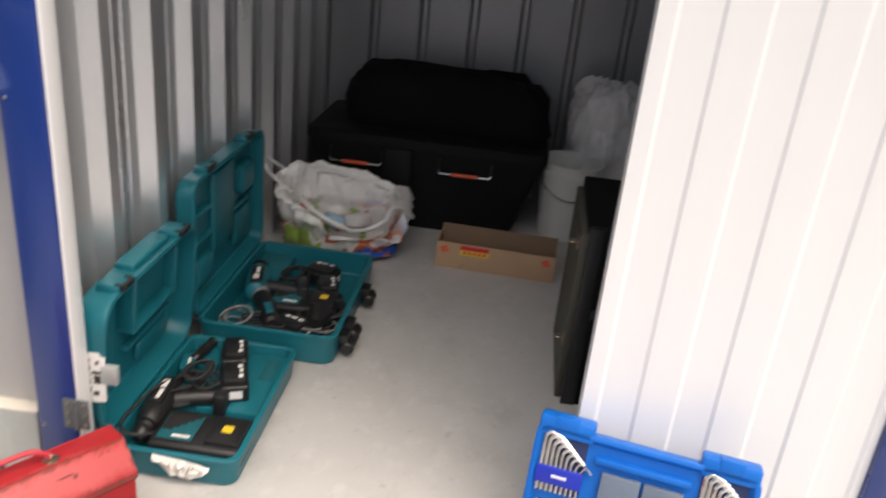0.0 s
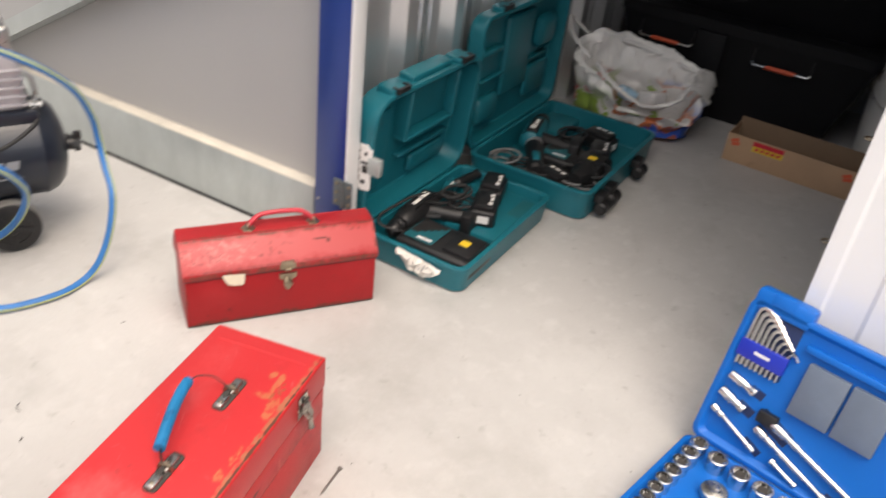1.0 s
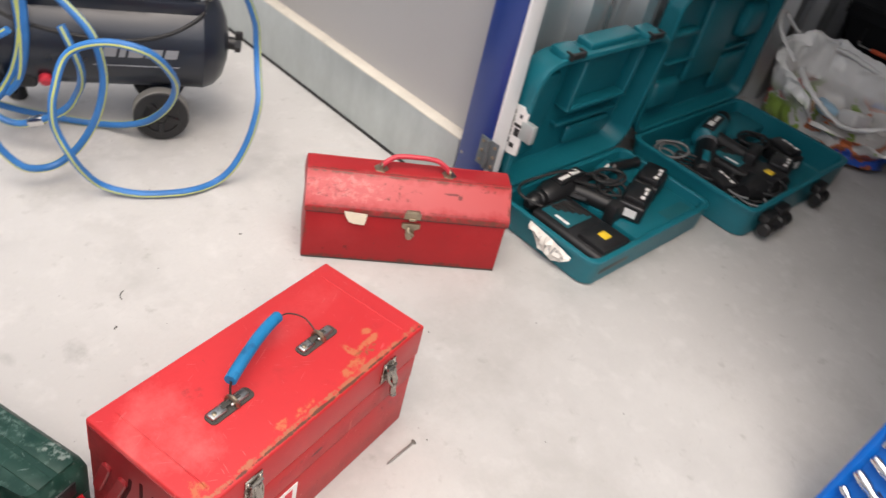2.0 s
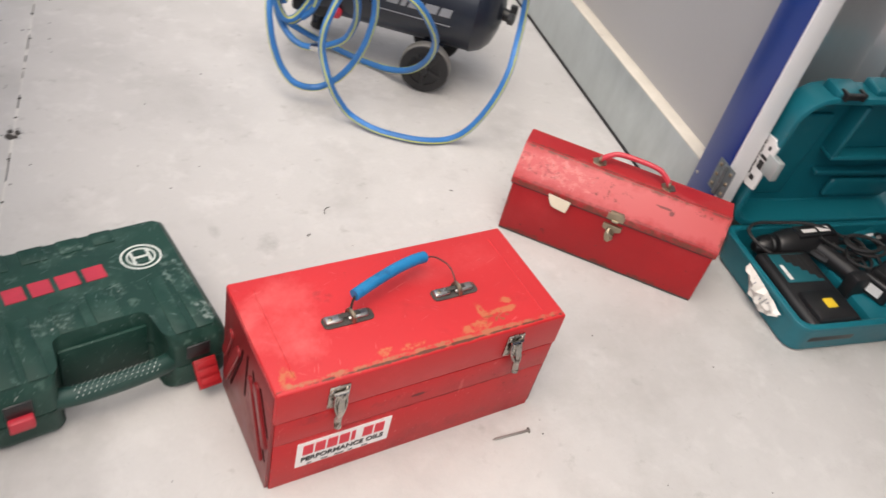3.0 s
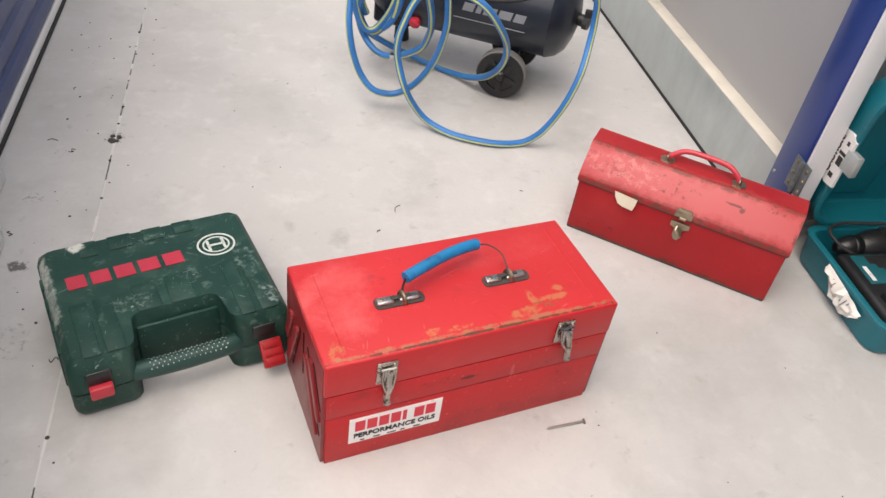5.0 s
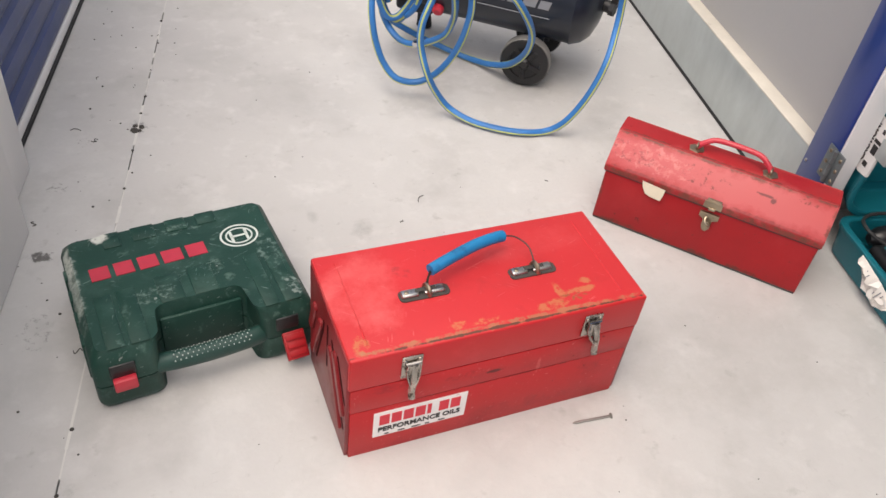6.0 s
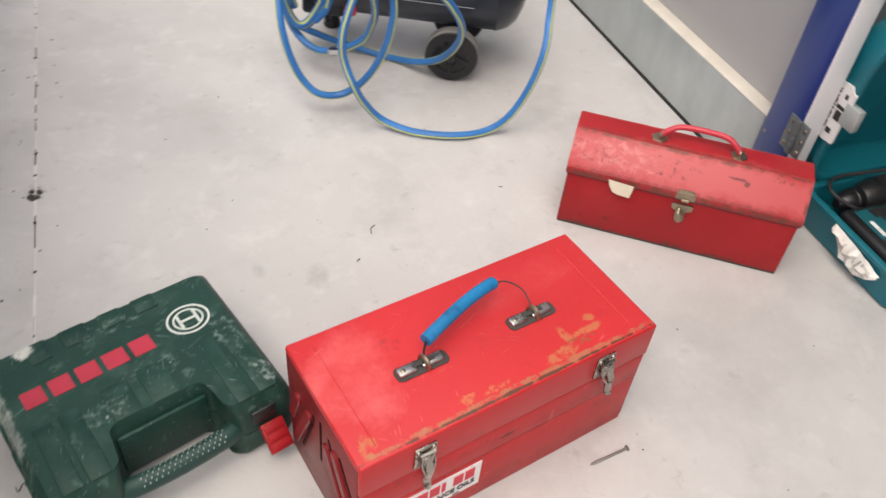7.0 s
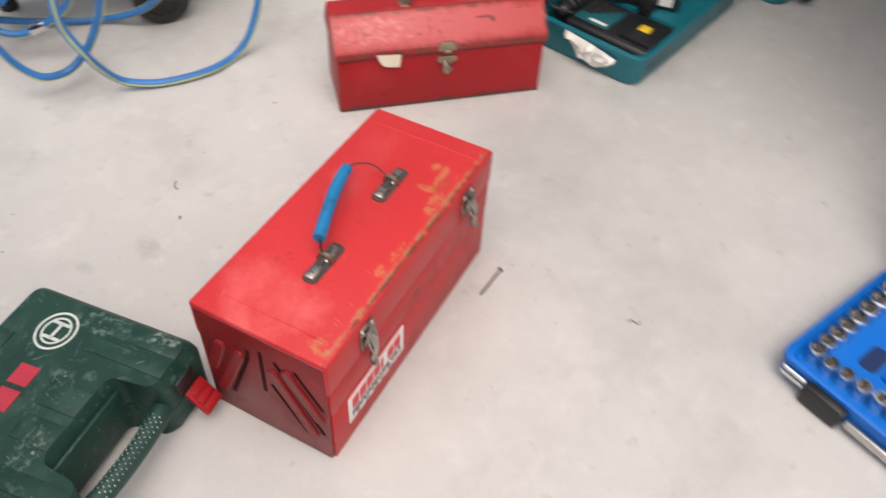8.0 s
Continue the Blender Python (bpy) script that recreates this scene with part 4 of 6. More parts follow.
# ---- the green drill case ----
def green_case():
    W, D, H = 0.366, 0.338, 0.124
    t = thing("green_drill_case", pose(-0.405, 0.1095, 0, 0, 0, 19.9) @ Matrix.Diagonal((1.035, 0.895, 1.1, 1)), "scuffed dark green plastic power tool case lying flat", "tool case")

    def outline(e, z):
        pts = [(0.0, 0.0), (0.093, 0.0), (0.103, 0.012), (0.11, 0.075), (0.122, 0.085), (0.255, 0.085), (0.266, 0.075), (0.272, 0.012), (0.282, 0.0), (W, 0.0), (W, D), (0.0, D)]
        r, out = 0.018, []
        n = len(pts)
        c = Vector((W / 2, D / 2))
        for i, p in enumerate(pts):
            p = Vector(p)
            a, b = Vector(pts[i - 1]), Vector(pts[(i + 1) % n])
            rr = r if i in (0, 9, 10, 11) else 0.006
            u, v = (a - p).normalized() * rr, (b - p).normalized() * rr
            for k in range(4):
                s = k / 3
                q = (p + u) * (1 - s) ** 2 + p * 2 * s * (1 - s) + (p + v) * s ** 2
                q = c + Vector(((q.x - c.x) * (1 - 2 * e / W), (q.y - c.y) * (1 - 2 * e / D)))
                out.append(Vector((q.x, q.y, z)))
        return out

    bm = bmesh.new()
    loft(bm, [outline(0.014, 0.0), outline(0.004, 0.008), outline(0.0, 0.02), outline(0.0, 0.056)])
    part("bottom_shell", bm, GREEN, t)
    bm = bmesh.new()
    loft(bm, [outline(0.0, 0.0585), outline(0.0, 0.1), outline(0.004, 0.113), outline(0.014, H)])
    top = part("top_shell", bm, GREEN_TOP, t)
    bm = bmesh.new()
    box(bm, (0.02, 0.1, 0.054), (W - 0.02, D - 0.02, 0.061))
    part("seam", bm, BLACK, t)
    # raised ribs over the lid and round its back edge
    for x0, x1, y0, y1 in ((0.07, 0.1, 0.28, D + 0.002), (0.12, 0.16, 0.285, D + 0.002), (0.18, 0.215, 0.288, D + 0.002), (0.235, 0.27, 0.29, D + 0.002), (0.03, 0.058, 0.0, 0.15), (0.066, 0.096, 0.0, 0.155), (0.13, 0.17, 0.092, 0.165), (0.185, 0.225, 0.092, 0.17), (0.283, 0.308, 0.0, 0.165), (0.318, 0.345, 0.0, 0.155)):
        bm = bmesh.new()
        z1 = H + 0.0018
        box(bm, (x0, y0 + 0.012 if y0 < 0.01 else y0, H - 0.008), (x1, y1 - 0.014 if y1 > D else y1, z1), 0.0014)
        part("raised_rib", bm, GREEN_TOP, top)
    bm = bmesh.new()
    grip = curve_points([(0.1, 0.02, 0.06), (0.13, 0.013, 0.062), (0.19, 0.01, 0.062), (0.25, 0.013, 0.062), (0.275, 0.02, 0.06)], 6)
    tube(bm, grip, 0.017, 14)
    handle = part("handle", bm, GREEN_DARK, t, "moulded green handle with a dotted grip")
    bm = bmesh.new()
    for i in range(15):
        for j in range(5):
            x = 0.125 + i * 0.0088 + (j % 2) * 0.0044
            a = radians(52 + j * 22)
            y, z = 0.0115 + 0.017 * math.cos(a), 0.062 + 0.017 * math.sin(a)
            lathe(bm, (x, y, z - 0.001), (x, y + 0.0002, z + 0.0012), [(0, 0.0013), (1, 0.0006)], 6)
    part("grip_dots", bm, PRINT_WHITE, handle)
    bm = bmesh.new()
    box(bm, (0.12, 0.078, 0.02), (0.258, 0.088, 0.1), 0.004)
    part("recess_wall", bm, GREEN, t)
    for x0 in (0.075, 0.125, 0.185, 0.24, 0.285):
        bm = bmesh.new()
        box(bm, (x0, D - 0.01, 0.03), (x0 + 0.028, D + 0.0012, 0.108), 0.003)
        part("back_rib", bm, GREEN, t)
    for y0 in (0.06, 0.12, 0.18, 0.24):
        bm = bmesh.new()
        box(bm, (-0.003, y0, 0.03), (0.006, y0 + 0.03, 0.108), 0.003)
        part("side_rib", bm, GREEN, t)
    # latches
    for x, drop in ((0.045, 0), (0.315, 1)):
        bm = bmesh.new()
        box(bm, (x - 0.02, -0.003, 0.072), (x + 0.02, 0.02, 0.1), 0.003)
        seat = part("latch_seat", bm, BLACK, t)
        bm = bmesh.new()
        if drop:
            b2 = bmesh.new()
            box(b2, (-0.019, -0.052, -0.006), (0.019, 0.0, 0.004), 0.002)
            for k in range(3):
                box(b2, (-0.0155, -0.047 + k * 0.015, 0.003), (0.0155, -0.036 + k * 0.015, 0.007), 0.001)
            merge(bm, b2, pose(x + 0.008, -0.002, 0.064, 40))
        else:
            box(bm, (x - 0.018, -0.016, 0.052), (x + 0.018, -0.001, 0.075), 0.003)
        part("latch", bm, RED_DULL if drop else RED_PLASTIC, seat, "red plastic latch, hanging open" if drop else "red plastic latch")
    # red name blocks and the round white badge
    x = 0.042
    for w in (0.031, 0.031, 0.032, 0.034, 0.033):
        bars("name_block", [((x, 0.194, H - 0.001), (x + w, 0.23, H + 0.0012))], PRINT_RED, top, "worn red printed block", pose(0, 0, 0, 0, 0, 1.5))
        x += w + 0.0085
    bm = bmesh.new()
    c = (0.295, 0.229)
    for r0, r1 in ((0.031, 0.0345), (0.0215, 0.0245)):
        z = H + 0.0009
        loops = [[Vector((c[0] + r * math.cos(2 * math.pi * i / 40), c[1] + r * math.sin(2 * math.pi * i / 40), zz)) for i in range(40)] for r, zz in ((r0, H - 0.001), (r0, z), (r1, z), (r1, H - 0.001))]
        loft(bm, loops, caps=(False, False))
    box(bm, (c[0] - 0.0145, c[1] - 0.0025, H - 0.001), (c[0] + 0.0145, c[1] + 0.0025, H + 0.0009))
    for s in (-1, 1):
        box(bm, (c[0] + s * 0.0135 - 0.0025, c[1] - 0.016, H - 0.001), (c[0] + s * 0.0135 + 0.0025, c[1] + 0.016, H + 0.0009))
    part("badge", bm, PRINT_WHITE, top, "round white printed badge")


large_toolbox()
small_toolbox()
green_case()


# ---- the air compressor and its hose ----
def compressor():
    t = thing("air_compressor", pose(0.627, 1.284, 0, 0, 0, -25), "slate blue air compressor with black motor cover and wheels", "air compressor")
    zc, r = 0.245, 0.129
    bm = bmesh.new()
    ln = 0.6
    prof = [(0, 0.02), (0.012, 0.06), (0.035, 0.097), (0.07, 0.119), (0.11, r), (0.118, r + 0.002), (0.126, r), (0.874, r), (0.882, r + 0.002), (0.89, r), (0.93, 0.119), (0.965, 0.097), (0.988, 0.06), (1, 0.02)]
    lathe(bm, (-0.46, 0, zc), (-0.46 + ln, 0, zc), prof, 48)
    tank = part("tank", bm, TANK, t)
    bm = bmesh.new()
    b2 = bmesh.new()
    x = -0.168
    for k, w in enumerate((0.03, 0.014, 0.034, 0.036, 0.03)):
        for a0, a1 in ((-1, 4), (4, 9)):
            rows = []
            for a in (a0, a1):
                ca, sa = math.cos(radians(180 + a)), math.sin(radians(a))
                rows.append([Vector((xx + sa * 0.03, rr * ca, zc + rr * sa)) for xx, rr in ((x, r + 0.0012), (x + w, r + 0.0012), (x + w, r - 0.001), (x, r - 0.001))])
            loft(b2, rows)
        x += w + 0.007
    merge(bm, b2)
    part("name_blocks", bm, PRINT_GREY, tank, "silver name print as blocks")
    bm = bmesh.new()
    tube(bm, [(-0.19, -r * 0.985 - 0.001, zc - 0.026), (0.01, -r * 0.985 - 0.001, zc - 0.026)], 0.0012, 5)
    part("print_line", bm, PRINT_GREY, tank)
    bm = bmesh.new()
    cyl(bm, (0.13, -0.03, zc + 0.005), (0.158, -0.038, zc + 0.005), 0.017, 12)
    cyl(bm, (0.155, -0.038, zc + 0.005), (0.168, -0.041, zc + 0.005), 0.022, 8)
    box(bm, (0.152, -0.05, zc + 0.019), (0.172, -0.034, zc + 0.041), 0.003)
    part("end_knob", bm, BLACK, t, "black plastic end knob")
    # wheels under the fixed end
    for y, s in ((-0.1, -1), (0.1, 1)):
        bm = bmesh.new()
        R, w = 0.071, 0.04
        lathe(bm, (-0.035, y - w / 2, R), (-0.035, y + w / 2, R), [(0.3, 0.05), (0.0, R - 0.006), (0.15, R), (0.85, R), (1, R - 0.006), (0.7, 0.05)], 36)
        wheel = part("wheel", bm, TYRE, t, "dusty grey tyre on a black hub")
        bm = bmesh.new()
        lathe(bm, (-0.035, y - w / 2 - 0.001, R), (-0.035, y + w / 2 + 0.001, R), [(0, 0.045), (0.0, R - 0.008), (0.03, R - 0.004), (0.1, R - 0.002), (0.9, R - 0.002), (0.97, R - 0.004), (1, R - 0.009), (1, 0.045), (0.9, 0.044), (0.88, 0.026)] if s > 0 else [(0.12, 0.026), (0.1, 0.044), (0, 0.045), (0, R - 0.009), (0.03, R - 0.004), (0.1, R - 0.002), (0.9, R - 0.002), (0.97, R - 0.004), (1, R - 0.009), (1, 0.026)], 36)
        for k in range(5):
            a = 2 * math.pi * k / 5 + 0.3
            m = Matrix.Translation((-0.035, y + s * (w / 2 - 0.004), R)) @ Matrix.Rotation(a, 4, "Y")
            box(bm, (0.012, -0.006, -0.007), (0.05, 0.006, 0.007), 0.002, m=m)
        lathe(bm, (-0.035, y + s * 0.01, R), (-0.035, y + s * 0.03, R), [(0, 0.018), (0.7, 0.016), (1, 0.01)], 16)
        part("hub", bm, BLACK, wheel)
    bm = bmesh.new()
    box(bm, (-0.43, -0.1, 0.13), (-0.32, 0.03, 0.2), 0.012, 3)
    part("foot_mount", bm, BLACK, t, "black moulded mount under the tank")
    bm = bmesh.new()
    lathe(bm, (-0.3, -0.1, 0.17), (-0.3, -0.125, 0.16), [(0, 0.012), (0.3, 0.016), (0.8, 0.016), (1, 0.01)], 12)
    part("red_cap", bm, RED_PLASTIC, t, "small red plastic cap")
    bm = bmesh.new()
    cyl(bm, (-0.035, -0.1, 0.069), (-0.035, 0.1, 0.069), 0.008, 10)
    box(bm, (-0.06, -0.07, 0.06), (0.0, -0.06, 0.19), 0.002)
    box(bm, (-0.06, 0.06, 0.06), (0.0, 0.07, 0.19), 0.002)
    part("axle_bracket", bm, TANK, t)
    bm = bmesh.new()
    box(bm, (-0.4, 0.03, 0.04), (-0.385, 0.11, 0.17), 0.003)
    part("front_foot_bracket", bm, TANK, t)
    bm = bmesh.new()
    lathe(bm, (-0.393, 0.09, 0), (-0.393, 0.09, 0.045), [(0, 0.02), (0.1, 0.024), (0.8, 0.02), (1, 0.014)], 16)
    part("rubber_foot", bm, RUBBER, t)
    # saddle, motor cover, pump
    bm = bmesh.new()
    box(bm, (-0.36, -0.085, zc + 0.092), (0.075, 0.085, zc + 0.128), 0.006)
    part("saddle", bm, TANK, t)
    bm = bmesh.new()
    box(bm, (-0.36, -0.098, zc + 0.128), (-0.062, 0.09, zc + 0.33), 0.014, 3)
    cover = part("motor_cover", bm, BLACK, t, "black plastic motor cover")
    writing("printed_number", "15", 0.042, pose(-0.1, -0.0995, zc + 0.235, 90), PRINT_ORANGE, cover, "orange printed number", bold=0.001)
    bm = bmesh.new()
    box(bm, (-0.19, -0.101, zc + 0.142), (-0.085, -0.097, zc + 0.176), 0.0)
    lab = part("label", bm, LABEL_BLUE, cover, "small pale blue and white label")
    bm = bmesh.new()
    for k in range(4):
        box(bm, (-0.183 + k * 0.024, -0.1022, zc + 0.149), (-0.183 + k * 0.024 + 0.014, -0.1008, zc + 0.162))
    part("print_bars", bm, LABEL_BLACK, lab)
    for x, z in ((-0.075, 0.155), (-0.075, 0.3), (-0.075, 0.14)):
        bm = bmesh.new()
        lathe(bm, (x, -0.097, zc + z), (x, -0.104, zc + z), [(0, 0.007), (0.7, 0.006), (1, 0.003)], 10)
        part("cover_screw", bm, CHROME, cover)
    bm = bmesh.new()
    box(bm, (-0.06, -0.07, zc + 0.128), (0.05, 0.07, zc + 0.27), 0.008, 2)
    pump = part("pump_block", bm, ALLOY, t, "grey finned aluminium pump block")
    for k in range(5):
        bm = bmesh.new()
        box(bm, (-0.066, -0.078, zc + 0.14 + k * 0.022), (0.056, 0.078, zc + 0.148 + k * 0.022), 0.003)
        part("cooling_fin", bm, ALLOY, pump)
    bm = bmesh.new()
    box(bm, (-0.05, -0.055, zc + 0.27), (0.045, 0.055, zc + 0.335), 0.012, 3)
    head = part("pump_head", bm, STEEL, t, "bright cast pump head")
    for x in (-0.034, 0.03):
        for y in (-0.04, 0.04):
            bm = bmesh.new()
            lathe(bm, (x, y, zc + 0.333), (x, y, zc + 0.345), [(0, 0.009), (0.9, 0.009), (1, 0.006)], 6)
            part("head_bolt", bm, CHROME, head)
    bm = bmesh.new()
    tube(bm, curve_points([(0.05, -0.03, zc + 0.22), (0.075, -0.035, zc + 0.2), (0.08, -0.045, zc + 0.16), (0.066, -0.06, zc + 0.125)], 5), 0.007, 8)
    lathe(bm, (0.05, -0.05, zc + 0.135), (0.09, -0.06, zc + 0.135), [(0, 0.011), (0.5, 0.012), (0.6, 0.009), (1, 0.009)], 8)
    part("outlet_pipe", bm, STEEL, t, "bent outlet pipe with fittings")
    bm = bmesh.new()
    tube(bm, curve_points([(0.075, -0.06, zc + 0.13), (0.06, -0.09, zc + 0.095), (-0.02, -0.116, zc + 0.055), (-0.13, -0.123, zc + 0.037), (-0.26, -0.121, zc + 0.05), (-0.38, -0.1, zc + 0.08), (-0.4, -0.05, zc + 0.13)], 8), 0.005, 8)
    part("power_cable", bm, RUBBER, t, "thin black power cable")


def hose():
    rising = [(0.563, 0.943, 0.0115), (0.603, 0.934, 0.045), (0.635, 0.93, 0.1), (0.662, 0.936, 0.16), (0.683, 0.952, 0.22), (0.705, 0.998, 0.268), (0.712, 1.02, 0.33), (0.7, 1.02, 0.4), (0.65, 1.02, 0.49), (0.54, 1.05, 0.58), (0.42, 1.12, 0.63), (0.34, 1.22, 0.6), (0.3, 1.3, 0.5)]
    big_loop = [(0.196, 1.434, 0.062), (0.242, 1.419, 0.042), (0.289, 1.391, 0.03), (0.337, 1.367, 0.02), (0.383, 1.34, 0.012), (0.428, 1.303, 0.013), (0.469, 1.246, 0.032), (0.503, 1.18, 0.072), (0.518, 1.11, 0.142), (0.504, 1.033, 0.231), (0.46, 0.96, 0.32), (0.4, 0.95, 0.39), (0.33, 1.0, 0.4), (0.27, 1.05, 0.36), (0.232, 1.04, 0.285), (0.222, 1.035, 0.232), (0.228, 1.035, 0.186), (0.243, 1.014, 0.138), (0.269, 1.015, 0.085), (0.312, 1.018, 0.03), (0.369, 0.983, 0.0125), (0.433, 0.952, 0.0115), (0.499, 0.936, 0.0115)]
    left_loop = [(0.16, 1.33, 0.42), (0.125, 1.25, 0.33), (0.112, 1.19, 0.24), (0.116, 1.165, 0.182), (0.128, 1.15, 0.132), (0.148, 1.13, 0.09), (0.181, 1.11, 0.06), (0.234, 1.107, 0.052), (0.279, 1.097, 0.082), (0.311, 1.083, 0.132), (0.33, 1.064, 0.192), (0.34, 1.052, 0.251), (0.343, 1.05, 0.31), (0.33, 1.07, 0.39), (0.29, 1.13, 0.45)]
    small_loop = [(0.22, 1.25, 0.33), (0.17, 1.3, 0.27), (0.153, 1.32, 0.21), (0.152, 1.333, 0.165), (0.159, 1.337, 0.13), (0.177, 1.33, 0.095), (0.2, 1.3, 0.078), (0.227, 1.275, 0.075), (0.257, 1.244, 0.092), (0.285, 1.21, 0.12), (0.311, 1.18, 0.155), (0.319, 1.146, 0.205), (0.314, 1.1, 0.261), (0.302, 1.075, 0.32), (0.28, 1.1, 0.4)]
    t = thing("air_hose", pose(0, 0.004, 0), "blue air hose with yellow stripe coiled before the compressor", "hose")

    def clear(p):
        x, y, z = p
        return (x, min(y, 1.284 + 0.466 * (0.627 - x) - 0.153) if z > 0.13 else y, z)

    for name, way in (("long_run", big_loop + rising), ("side_loop", left_loop), ("inner_loop", small_loop)):
        pts = curve_points([clear(p) for p in way], 7)
        bm = bmesh.new()
        tube(bm, pts, 0.0092, 10)
        h = part(name, bm, HOSE_BLUE, t)
        for a in (0.6, 3.7):
            bm = bmesh.new()
            stripe(bm, pts, 0.0092, a, 0.28)
            part("stripe", bm, HOSE_YELLOW, h, "yellow stripe")
    coil = []
    for k in range(44):
        a = -1.2 + k * 2 * math.pi / 15
        w = 1 + 0.12 * math.sin(k * 0.7)
        coil.append((0.2 + 0.055 * math.cos(a) * w + 0.012 * math.sin(k * 0.43), 1.385 + 0.05 * math.sin(k * 0.31) - 0.0012 * k + 0.03 * math.cos(a), 0.345 + 0.225 * math.sin(a) * w))
    more = curve_points([clear(p) for p in coil], 5)
    bm = bmesh.new()
    tube(bm, more, 0.0098, 9)
    c = part("hanging_coil", bm, HOSE_BLUE, t, "bunched blue hose coils")
    bm = bmesh.new()
    stripe(bm, more, 0.0098, 2.2, 0.33)
    part("stripe", bm, HOSE_YELLOW, c, "yellow stripe")
    bm = bmesh.new()
    k = 8 * 7
    a, b = pts[k - 3], pts[k + 3]
    lathe(bm, a, b, [(0, 0.011), (0.2, 0.0135), (0.8, 0.0135), (1, 0.011)], 12)
    part("connector", bm, CHROME, t, "chrome hose connector")


# ---- open teal cases ----
def case_lid(w, h, depth, wall, m, reliefs, t, latch_at, corner=0.05, label=""):
    """The raised lid: an open tray seen from inside, with moulded reliefs; built flat, then stood up."""
    bm = bmesh.new()
    tray(bm, w, h, depth, wall, corner, 0.012, 0.004)
    bm.transform(m)
    lid = part("lid", bm, TEAL, t, label)
    for x0, x1, y0, y1, z0, z1, b in reliefs:
        bm = bmesh.new()
        box(bm, (x0, y0, z0), (x1, y1, z1), b, 3)
        bm.transform(m)
        part("moulded_relief", bm, TEAL, lid)
    for x in latch_at:
        bm = bmesh.new()
        box(bm, (x - 0.035, h - 0.012, depth * 0.25), (x + 0.035, h + 0.016, depth * 0.96), 0.006)
        bm.transform(m)
        part("latch_lug", bm, TEAL, lid)
        bm = bmesh.new()
        for s in (-1, 1):
            box(bm, (x + s * 0.024 - 0.004, h + 0.002, depth * 0.8), (x + s * 0.024 + 0.004, h + 0.021, depth * 1.1), 0.002)
        box(bm, (x - 0.028, h + 0.006, depth * 0.98), (x + 0.028, h + 0.02, depth * 1.12), 0.003)
        bm.transform(m)
        part("latch", bm, BLACK, lid, "black plastic latch")
    return lid


def charger(m, label="black battery charger with teal panel and yellow tab"):
    t = thing("battery_charger", m, label, "battery charger", "battery chargers")
    bm = bmesh.new()
    box(bm, (-0.12, -0.075, 0), (0.12, 0.075, 0.062), 0.014, 3)
    part("housing", bm, BLACK, t)
    bm = bmesh.new()
    box(bm, (0.012, -0.052, 0.058), (0.104, 0.052, 0.0645), 0.003)
    p = part("panel", bm, PRINT_TEAL, t, "teal printed panel")
    bars("print_bar", [((0.018 + 0.014 * k, -0.05 + k * 0.014, 0.064), (0.1, -0.037 + k * 0.014, 0.0652)) for k in range(5)], LABEL_BLACK, p)
    bm = bmesh.new()
    box(bm, (0.02, 0.034, 0.064), (0.066, 0.044, 0.0652))
    part("name_bar", bm, LABEL_WHITE, p)
    bm = bmesh.new()
    box(bm, (-0.11, -0.055, 0.055), (-0.022, 0.055, 0.074), 0.006)
    part("battery_slot", bm, BLACK, t)
    bm = bmesh.new()
    box(bm, (-0.08, -0.014, 0.072), (-0.052, 0.014, 0.0775), 0.003)
    part("yellow_tab", bm, YELLOW, t, "yellow plastic tab")
    return t


def battery(m):
    t = thing("battery_pack", m, "black cordless tool battery with white print", "battery", "battery packs")
    bm = bmesh.new()
    box(bm, (-0.06, -0.038, 0), (0.06, 0.038, 0.05), 0.008, 3)
    part("housing", bm, BLACK, t)
    bm = bmesh.new()
    box(bm, (-0.048, -0.03, 0.048), (0.052, 0.03, 0.066), 0.006)
    part("slide_rail", bm, BLACK, t)
    bars("print_bar", [((-0.036 + 0.026 * k, -0.024, 0.0655), (-0.036 + 0.026 * k + w, -0.012 - 0.004 * (k % 2), 0.0668)) for k, w in enumerate((0.016, 0.02, 0.014))] + [((-0.0605, -0.02, 0.012), (-0.0595, 0.018, 0.036))], LABEL_WHITE, t)
    return t


